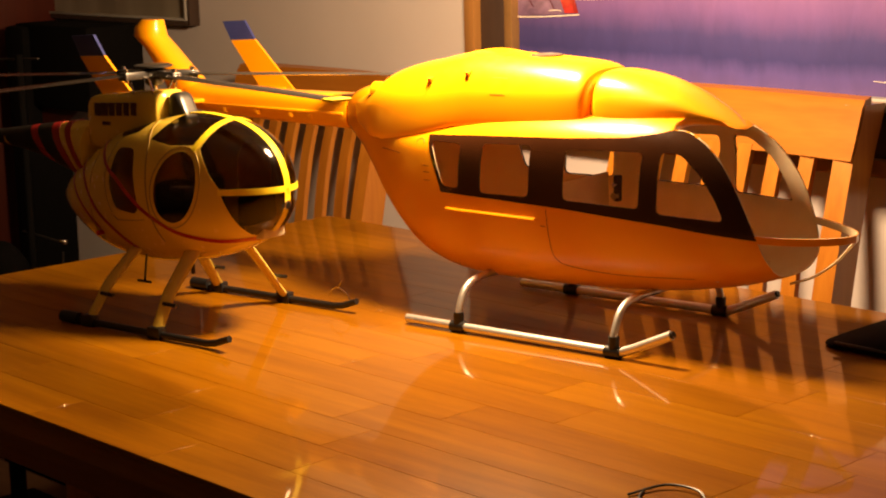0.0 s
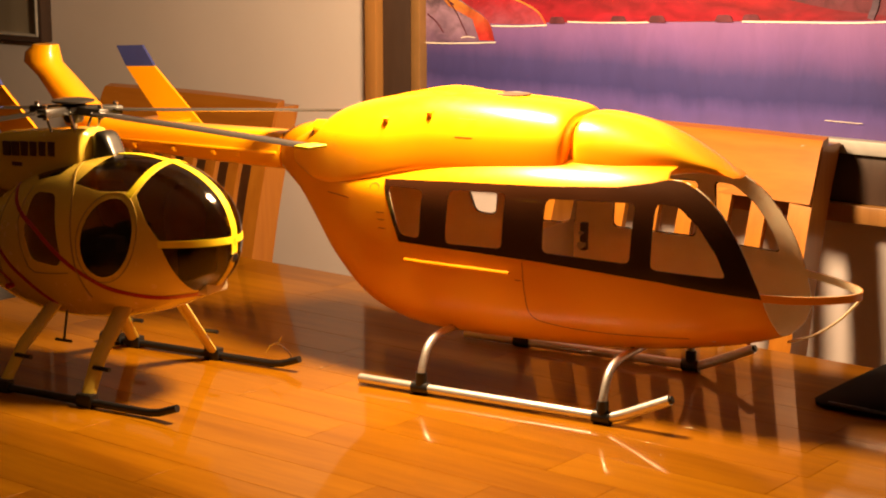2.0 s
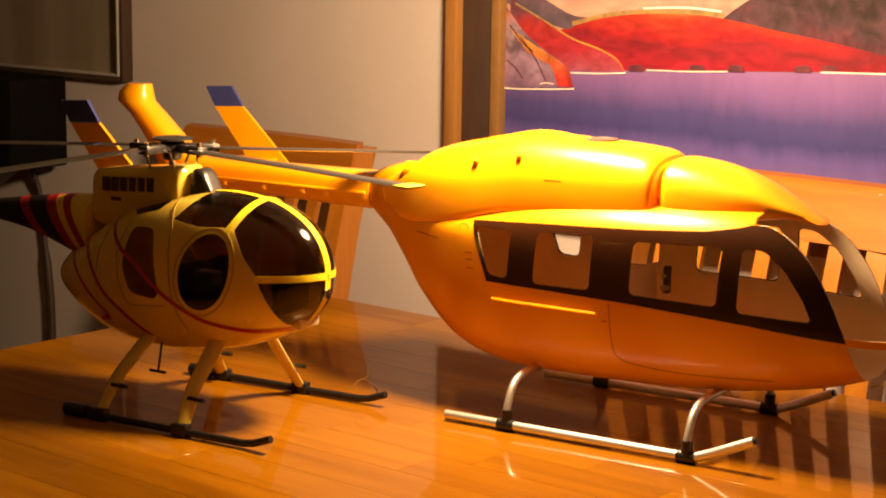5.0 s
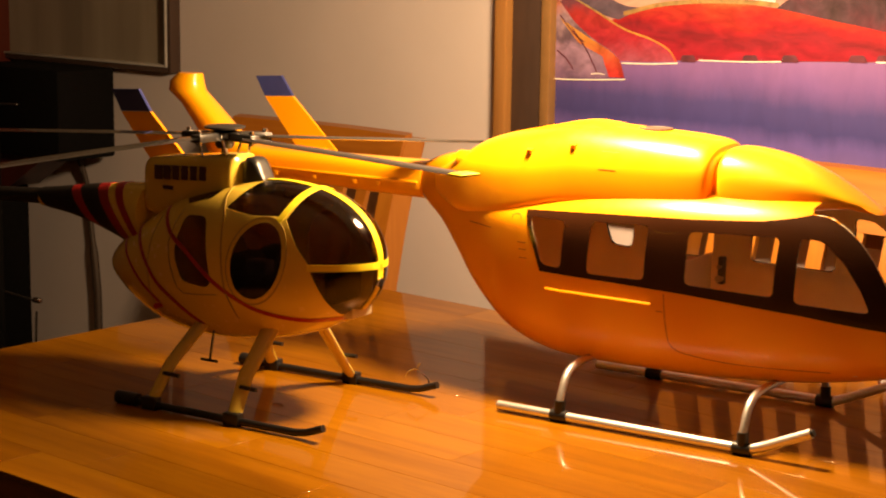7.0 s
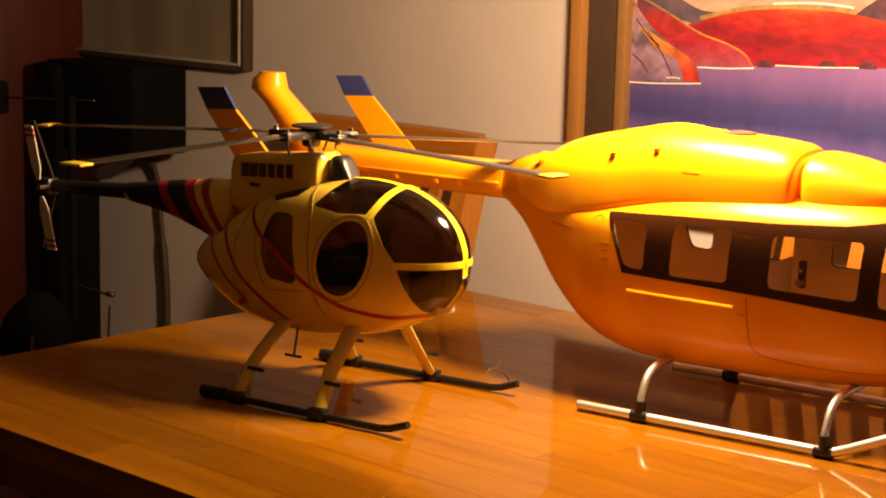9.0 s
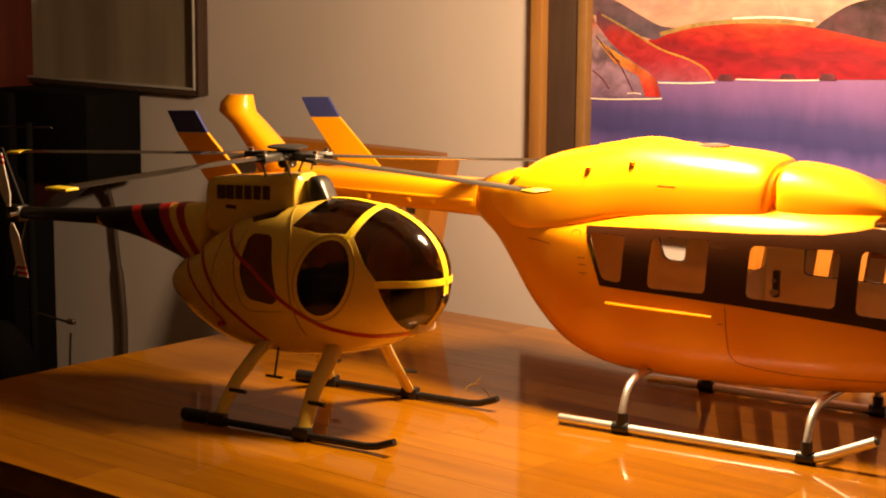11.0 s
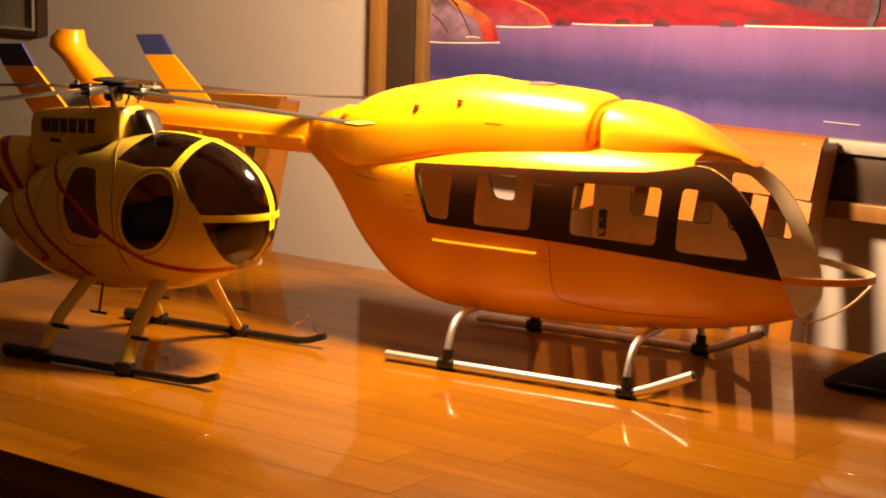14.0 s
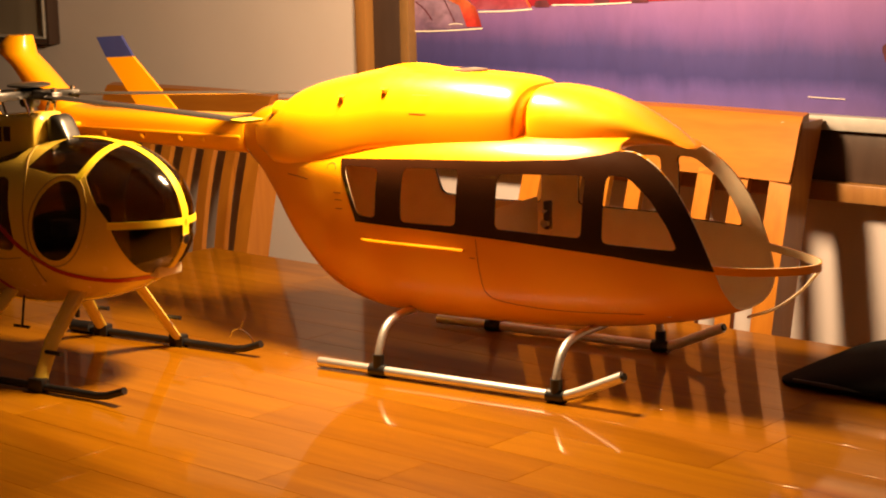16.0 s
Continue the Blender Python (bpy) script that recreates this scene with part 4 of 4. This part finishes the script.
def large_painting():
    p = thing("framed_painting", pose(0, 0, 0), "large framed painting of a red hill above violet water", "painting")
    sky = paint("painted_sky", [(0.0, (0.20, 0.11, 0.17)), (0.25, (0.42, 0.22, 0.20)), (0.5, (0.52, 0.32, 0.26)), (0.68, (0.36, 0.21, 0.24)), (1.0, (0.10, 0.06, 0.09))], 6, (1, 1, 2.2), z0=1.18, z1=1.40, warp=0.9, daub=0.2)
    # the side colour darkens the water rightwards, for the lamplight falling off
    water = paint("painted_water", [(0.0, (0.13, 0.085, 0.28)), (0.16, (0.11, 0.08, 0.31)), (0.30, (0.050, 0.046, 0.20)), (0.48, (0.065, 0.055, 0.22)), (0.72, (0.17, 0.095, 0.31)), (1.0, (0.25, 0.13, 0.35))], 7, (1.5, 1, 0.5), z0=1.015, z1=1.185, warp=0.30, daub=0.07, side=(0.20, 0.75, (0.045, 0.036, 0.13)))
    red = paint("painted_red_hill", [(0.0, (0.16, 0.016, 0.04)), (0.25, (0.28, 0.010, 0.024)), (0.45, (0.19, 0.012, 0.022)), (0.6, (0.29, 0.012, 0.018)), (0.8, (0.40, 0.04, 0.02)), (1.0, (0.46, 0.13, 0.03))], 9, (0.8, 1, 2.2), z0=1.15, z1=1.265, warp=0.9, side=(0.02, 0.40, (0.13, 0.02, 0.035)), daub=0.26)
    spit = paint("painted_red_spit", [(0.0, (0.30, 0.07, 0.12)), (0.4, (0.32, 0.02, 0.035)), (0.75, (0.36, 0.03, 0.03)), (1.0, (0.13, 0.045, 0.07))], 12, (1.2, 1, 1.6), z0=1.15, z1=1.25, warp=0.9, daub=0.25)
    slate = paint("painted_slate_bank", [(0.0, (0.12, 0.07, 0.11)), (0.5, (0.085, 0.065, 0.10)), (1.0, (0.17, 0.10, 0.14))], 10, (1.2, 1, 1.6), z0=1.18, z1=1.30, warp=1.0, daub=0.3)
    dusk = paint("painted_dark_mountain", [(0.0, (0.11, 0.028, 0.045)), (0.35, (0.065, 0.034, 0.048)), (0.6, (0.032, 0.020, 0.022)), (0.8, (0.085, 0.046, 0.060)), (1.0, (0.026, 0.016, 0.020))], 8, (1.5, 1, 1.5), z0=1.2, z1=1.35, warp=1.3, daub=0.35)
    rock = paint("painted_shore_rock", [(0.0, (0.15, 0.09, 0.19)), (0.35, (0.30, 0.19, 0.31)), (0.50, (0.13, 0.085, 0.13)), (0.68, (0.30, 0.21, 0.28)), (0.86, (0.38, 0.13, 0.08)), (1.0, (0.16, 0.07, 0.09))], 11, (1.6, 1, 1.6), z0=1.11, z1=1.26, warp=0.8, daub=0.25)
    ember = paint("painted_orange_edge", [(0.0, (0.46, 0.03, 0.03)), (0.4, (0.50, 0.10, 0.04)), (0.7, (0.55, 0.26, 0.05)), (1.0, (0.28, 0.19, 0.08))], 16, (1, 1, 1), z0=1.12, z1=1.24, warp=0.6)
    chalk = material("white_paint_line", (0.85, 0.78, 0.72), 0.6, scale=60)
    Y = 0.680

    def patch(name, poly, mat, lift, steps=0):
        if steps:
            poly = [tuple(q) for q in curve_through(poly, steps)]
        return part(name, prism(poly, Y - lift, Y - lift + 0.0008), mat, p)

    part("canvas", box(PX0, PX1, Y, Y + 0.012, PZ0, PZ1), sky, p, "painted canvas, pale orange sky")
    patch("painted_water", [(PX0, PZ0), (PX1, PZ0), (PX1, 1.235), (0.6, 1.205), (0.225, 1.186), (0.05, 1.177), (-0.30, 1.160), (-0.43, 1.154), (PX0, 1.150)], water, 0.0008)
    patch("painted_mountain", curve_through([(-0.115, 1.250), (-0.09, 1.268), (-0.05, 1.290), (0.02, 1.308), (0.10, 1.330), (0.20, 1.38), (0.4, 1.52), (0.6, 1.60), (0.9, 1.63), (1.34, 1.60)], 4) + [(1.34, 1.22), (0.9, 1.20), (0.3, 1.19), (0.0, 1.2)], dusk, 0.0012)
    patch("painted_hill", curve_through([(-0.52, 1.150), (-0.46, 1.200), (-0.42, 1.222), (-0.375, 1.238), (-0.30, 1.250), (-0.216, 1.257), (-0.12, 1.252), (-0.04, 1.240), (0.08, 1.222), (0.20, 1.202), (0.32, 1.194)], 4) + [(0.30, 1.190), (0.225, 1.1865), (0.05, 1.178), (-0.30, 1.161)], red, 0.0016)
    patch("painted_glow", ribbon([(-0.40, 1.232), (-0.33, 1.249), (-0.25, 1.2575), (-0.17, 1.259), (-0.11, 1.256)], 0.007), ember, 0.0020)
    patch("painted_spit", curve_through([(-0.53, 1.27), (-0.46, 1.236), (-0.40, 1.208), (-0.345, 1.193), (-0.31, 1.178), (-0.293, 1.159)], 4) + [(-0.36, 1.155), (-0.45, 1.154), (-0.53, 1.19)], spit, 0.0022)
    patch("painted_bank", curve_through([(PX0, 1.30), (-0.49, 1.285), (-0.44, 1.262), (-0.40, 1.246), (-0.36, 1.243)], 4) + [(-0.41, 1.222), (-0.46, 1.232), (PX0, 1.262)], slate, 0.0019)
    patch("painted_spit_edge", ribbon([(-0.52, 1.262), (-0.46, 1.236), (-0.40, 1.208), (-0.345, 1.193), (-0.31, 1.178), (-0.293, 1.159)], 0.0030), ember, 0.0026)
    patch("painted_rock", curve_through([(PX0, 1.255), (-0.50, 1.215), (-0.455, 1.185), (-0.42, 1.168), (-0.402, 1.150), (-0.395, 1.127)], 4) + [(-0.47, 1.122), (PX0, 1.117)], rock, 0.0028)
    patch("painted_ember", curve_through([(-0.53, 1.220), (-0.48, 1.195), (-0.43, 1.172), (-0.405, 1.155), (-0.394, 1.127)], 4) + [(-0.425, 1.126), (-0.44, 1.160), (-0.49, 1.18)], ember, 0.0032)
    for line, w in (([(PX0, 1.1165), (-0.50, 1.1175), (-0.44, 1.121), (-0.392, 1.1245)], 0.0022), ([(-0.40, 1.151), (-0.34, 1.153), (-0.290, 1.157)], 0.0022), ([(-0.25, 1.164), (-0.17, 1.166), (-0.10, 1.170)], 0.0018),
                    ([(0.06, 1.178), (0.15, 1.181), (0.24, 1.184), (0.34, 1.192)], 0.0022), ([(-0.26, 1.262), (-0.18, 1.266), (-0.115, 1.262)], 0.003), ([(0.20, 1.043), (0.23, 1.0425), (0.258, 1.0425)], 0.0009)):
        patch("white_line", ribbon(line, w, 3), chalk, 0.0036)
    for line in ([(-0.505, 1.205), (-0.475, 1.172), (-0.462, 1.152), (-0.450, 1.132)], [(-0.535, 1.165), (-0.515, 1.152), (-0.50, 1.135)], [(-0.53, 1.225), (-0.50, 1.195), (-0.478, 1.182)]):
        patch("rock_vein", ribbon(line, 0.0022, 4), dusk, 0.0036)
    patch("white_fleck", ribbon([(-0.462, 1.129), (-0.448, 1.131), (-0.434, 1.130)], 0.0016, 3), chalk, 0.0040)
    for x in (-0.27, -0.155, -0.085, 0.03, 0.075):
        patch("shore_bush", rounded([(x - 0.016, 1.158 + (x + 0.3) * 0.052), (x + 0.016, 1.159 + (x + 0.3) * 0.052), (x + 0.010, 1.170 + (x + 0.3) * 0.052), (x - 0.012, 1.169 + (x + 0.3) * 0.052)], 0.004), dusk, 0.0034)
    for k, (x, z, w, h) in enumerate(((0.44, 1.12, 0.14, 0.05), (0.34, 1.105, 0.06, 0.035))):
        patch("water_shade", [(x + w / 2 * math.cos(a) * (1 + 0.15 * math.sin(3 * a + k)), z + h / 2 * math.sin(a) * (1 + 0.25 * math.cos(2 * a + k))) for a in (2 * math.pi * j / 22 for j in range(22))], dusk, 0.0030)
    bare = [(0.28, 1.40), (0.285, 1.33), (0.262, 1.27), (0.27, 1.22), (0.262, 1.19)]
    patch("bare_tree", ribbon(bare, 0.010, 4), slate, 0.0034)
    for tip in ((0.20, 1.30), (0.33, 1.31), (0.17, 1.35), (0.36, 1.36)):
        patch("bare_branch", ribbon([(0.264, 1.25), ((0.264 + tip[0]) / 2, 1.28), tip], 0.004, 3), chalk if tip[0] == 0.20 else slate, 0.0034)
    # frame: outer wooden lip, dark flat, gilded inner lip
    for lo, hi, y0, y1, mat, nm, lb in ((0.000, 0.020, 0.660, WALL_Y, GOLD_LIP, "inner_lip", "gilded inner frame lip"), (0.020, 0.092, 0.672, WALL_Y, FRAME_DARK, "frame_flat", "dark stained frame flat"), (0.092, 0.118, 0.655, WALL_Y, FRAME_WOOD, "outer_lip", "brown wooden outer frame lip")):
        part(nm, box(PX0 - hi, PX0 - lo, y0, y1, PZ0 - hi, PZ1 + hi, 0.002), mat, p, lb)
        part(nm, box(PX1 + lo, PX1 + hi, y0, y1, PZ0 - hi, PZ1 + hi, 0.002), mat, p, lb)
        part(nm, box(PX0 - lo, PX1 + lo, y0, y1, PZ0 - hi, PZ0 - lo, 0.002), SILVER_LIP if lo == 0 else mat, p, "pale silvered frame lip" if lo == 0 else lb)
        part(nm, box(PX0 - lo, PX1 + lo, y0, y1, PZ1 + lo, PZ1 + hi, 0.002), mat, p, lb)
    return p


large_painting()


# ---- the glazed picture, speaker, shelves: the dark end of the room ----
def small_picture():
    p = thing("framed_picture", pose(0, 0, 0), "glazed grey picture in a brown silver-lipped frame on the wall", "picture")
    x0, x1, z0, z1 = -2.13, -1.555, 1.081, 1.62
    part("print", box(x0, x1, 0.686, WALL_Y, z0, z1), MAT_BOARD, p, "pale grey print with the glass reflection streaked into its colour")
    # the outer bars' shade is put into their dark colour
    for w0, w1, y, mat, nm, lb in ((0.0, 0.005, 0.668, SILVER_LIP, "silver_lip", "thin silver inner lip"), (0.005, 0.016, 0.672, FRAME_DARK, "frame_bar", "wooden frame bar, coloured dark for the shade on it")):
        for a in ((x0 - w1, x0 - w0, z0 - w1, z1 + w1), (x1 + w0, x1 + w1, z0 - w1, z1 + w1), (x0 - w0, x1 + w0, z0 - w1, z0 - w0), (x0 - w0, x1 + w0, z1 + w0, z1 + w1)):
            part(nm, box(a[0], a[1], y, WALL_Y, a[2], a[3], 0.002), mat, p, lb)


small_picture()


def speaker_stand():
    s = thing("loudspeaker", pose(0, 0, 0), "large black loudspeaker on a dark stand beside the wall", "loudspeaker")
    part("cabinet", box(-2.03, -1.722, 0.52, 0.67, 0.875, 1.066, 0.006), SOOT, s, "matt black speaker cabinet")
    part("post", box(-2.05, -1.965, 0.50, 0.62, 0.03, 1.06, 0.012), SOOT, s)
    part("foot", box(-2.09, -1.75, 0.44, 0.66, 0.0, 0.03, 0.008), SOOT, s)
    part("bracket", prism([(-1.965, 0.80), (-1.93, 0.80), (-1.80, 0.875), (-1.965, 0.875)], 0.54, 0.62), SHELF_WOOD, s, "reddish wooden bracket")


speaker_stand()
tagged(part("wall_cable", tube(curve_through([(-1.86, 0.672, 0.872), (-1.852, 0.690, 0.80), (-1.843, 0.692, 0.713), (-1.828, 0.692, 0.60), (-1.823, 0.692, 0.48), (-1.83, 0.690, 0.02)], 5), [0.006] * 13 + [0.009] * 13, 8), CABLE_AND_HOLE), "dark cable hanging down the wall", "cable")


def bookcase():
    b = thing("bookcase", pose(0, 0, 0), "tall reddish-brown bookcase with rows of dark books, in shadow", "bookcase")
    x0, x1, y0, y1 = -2.93, -2.12, 0.435, 0.69
    part("side_panel", box(x1 - 0.02, x1, y0, y1, 0, 2.1, 0.002), SHELF_WOOD, b)
    part("side_panel", box(x0, x0 + 0.02, y0, y1, 0, 2.1, 0.002), SHELF_WOOD, b)
    part("back_panel", box(x0 + 0.02, x1 - 0.02, y1 - 0.012, y1, 0, 2.1), SHELF_WOOD, b)
    for z in (0.05, 0.40, 0.616, 0.775, 0.934, 1.096, 1.30, 1.62, 2.08):
        part("shelf", box(x0 + 0.02, x1 - 0.02, y0, y1 - 0.012, z - 0.02, z, 0.002), SHELF_WOOD, b)
    return b


bookcase()
rng = random.Random(9)
for z, top in ((0.40, 0.57), (0.616, 0.755), (0.775, 0.914), (0.934, 1.076), (1.096, 1.28), (1.30, 1.58)):
    x = -2.90
    while x < -2.19:
        w = rng.uniform(0.018, 0.05)
        hgt = (top - z) * rng.uniform(0.72, 0.98)
        bk = thing("book", pose(x, 0.465, z + 0.0005), "dark clothbound book standing on a shelf", "book", "books on the shelves")
        part("cover", box(0.0, w - 0.002, 0, 0.17, 0, hgt, 0.002), BOOKS, bk)
        part("page_block", box(0.003, w - 0.005, 0.003, 0.172, 0.002, hgt + 0.0006), MAT_BOARD, bk)
        x += w


# ---- black helicopter parts standing behind in the dark ----
def dark_helicopter():
    d = thing("model_helicopter", pose(-1.66, 0.24, 0), "black model helicopter frame on a stand, in deep shade", "model helicopter")
    part("stand_post", tube([(0, 0, 0.0), (0, 0, 0.50)], 0.018, 10), SOOT, d)
    part("stand_base", box(-0.15, 0.15, -0.12, 0.12, 0, 0.02, 0.005), SOOT, d)
    part("frame_body", hull([(-0.10, 0.50, 0.54, 0.52, 0.01), (-0.08, 0.46, 0.59, 0.52, 0.045), (0.0, 0.44, 0.635, 0.52, 0.055), (0.06, 0.45, 0.60, 0.52, 0.05), (0.10, 0.50, 0.54, 0.52, 0.02)], e_top=2, e_low=2), SOOT, d, "black canopy")
    part("mast", tube([(0.06, 0.04, 0.56), (0.06, 0.04, 1.03)], 0.008, 10), SOOT, d)
    part("flybar", tube([(-0.18, 0.04, 1.008), (0.12, 0.05, 1.024)], 0.0022, 8), DARK_STEEL, d)
    part("paddle", box(-0.212, -0.180, 0.02, 0.06, 0.972, 1.040, 0.008), SOOT, d, "black flybar paddle")
    part("chrome_fitting", tube([(0.050, -0.052, 0.52), (0.050, -0.054, 0.545), (0.053, -0.052, 0.56)], 0.004, 10), STEEL, d)
    part("antenna_rod", tube([(0.135, 0.06, 0.42), (0.150, 0.06, 0.62)], 0.0022, 8), DARK_STEEL, d)
    part("antenna_arm", tube([(0.01, 0.05, 0.65), (0.08, 0.05, 0.648), (0.158, 0.06, 0.640)], 0.0026, 8), DARK_STEEL, d)
    part("arm_clip", box(0.145, 0.165, 0.054, 0.064, 0.638, 0.648, 0.002), STEEL, d, "bright metal clip")


dark_helicopter()


# ---- small things on the table ----
def soft_case():
    c = thing("soft_case", pose(0.40, 0.245, TOP), "flat black soft case lying on the table top", "case")
    bm = hull([(-0.004, 0.0, 0.004, 0.002, 0.10), (0.02, 0.0, 0.012, 0.004, 0.128), (0.10, 0.0, 0.030, 0.008, 0.135), (0.22, 0.0, 0.040, 0.010, 0.137), (0.34, 0.0, 0.030, 0.008, 0.130), (0.36, 0.0, 0.006, 0.003, 0.11)], e_top=2.4, e_low=3)
    bmesh.ops.translate(bm, vec=(0, 0.135, 0), verts=bm.verts)
    part("cover", bm, SOOT, c)
    part("zip", tube([(0.03, 0.002, 0.010), (0.33, 0.002, 0.010)], 0.0025, 6), BLACK, c)


soft_case()


def wire_aerial():
    a = thing("wire_antenna", pose(-0.187, -0.02, TOP) @ pose(0, 0, 0, 0, 0, 9), "thin clear antenna wire standing on a skid toe", "antenna")
    part("wire", tube(curve_through([(-0.012, 0.0, 0.016), (-0.018, 0, 0.026), (-0.034, 0.0, 0.034), (-0.046, 0, 0.030)], 4), 0.0009, 6), STEEL, a)
    part("clip", tube([(-0.046, 0, 0.030), (-0.052, 0, 0.020)], 0.0008, 6), STEEL, a)
    part("clip", tube([(-0.034, 0, 0.034), (-0.028, 0, 0.044)], 0.0008, 6), STEEL, a)


wire_aerial()
tagged(part("spectacles_frame", tube(curve_through([(0.600, -0.350, TOP + 0.002), (0.612, -0.308, TOP + 0.004), (0.645, -0.300, TOP + 0.004), (0.668, -0.320, TOP + 0.002), (0.655, -0.350, TOP + 0.002), (0.62, -0.355, TOP + 0.002), (0.601, -0.327, TOP + 0.002)], 5), 0.0014, 8), BLACK), "thin dark wire loop lying on the table", "wire loop")


# ---- the table ----
TX0, TX1, TY0, TY1 = -0.83, 1.25, -0.602, 0.464


def dining_table():
    t = thing("dining_table", pose(0, 0, 0), "varnished honey-coloured butcher-block dining table, glossy top", "table")
    part("core_board", box(TX0 + 0.004, TX1 - 0.004, TY0 + 0.004, TY1 - 0.004, TOP - 0.034, TOP - 0.006), TABLE_EDGE, t)
    for x0, x1, y0, y1 in ((TX0 + 0.08, TX1 - 0.08, TY0 + 0.08, TY0 + 0.10), (TX0 + 0.08, TX1 - 0.08, TY1 - 0.10, TY1 - 0.08), (TX0 + 0.08, TX0 + 0.10, TY0 + 0.10, TY1 - 0.10), (TX1 - 0.10, TX1 - 0.08, TY0 + 0.10, TY1 - 0.10)):
        part("apron", box(x0, x1, y0, y1, TOP - 0.12, TOP - 0.034, 0.002), TABLE_EDGE, t)
    for x in (TX0 + 0.06, TX1 - 0.13):
        for y in (TY0 + 0.06, TY1 - 0.13):
            part("leg", box(x, x + 0.07, y, y + 0.07, 0, TOP - 0.034, 0.005), TABLE_EDGE, t)
    rng = random.Random(4)
    rows = 14
    w = (TY1 - TY0) / rows
    for r in range(rows):
        x = TX0
        while x < TX1 - 0.01:
            nx = x + rng.uniform(0.22, 0.52)
            if x == TX0:
                nx = x + rng.uniform(0.1, 0.4)
            if nx > TX1 - 0.12:
                nx = TX1
            part("stave", box(x + 0.0001, nx - 0.0001, TY0 + r * w + 0.0001, TY0 + (r + 1) * w - 0.0001, TOP - 0.006, TOP, 0.0004, 1), TABLE_WOOD, t)
            x = nx
    return t


dining_table()
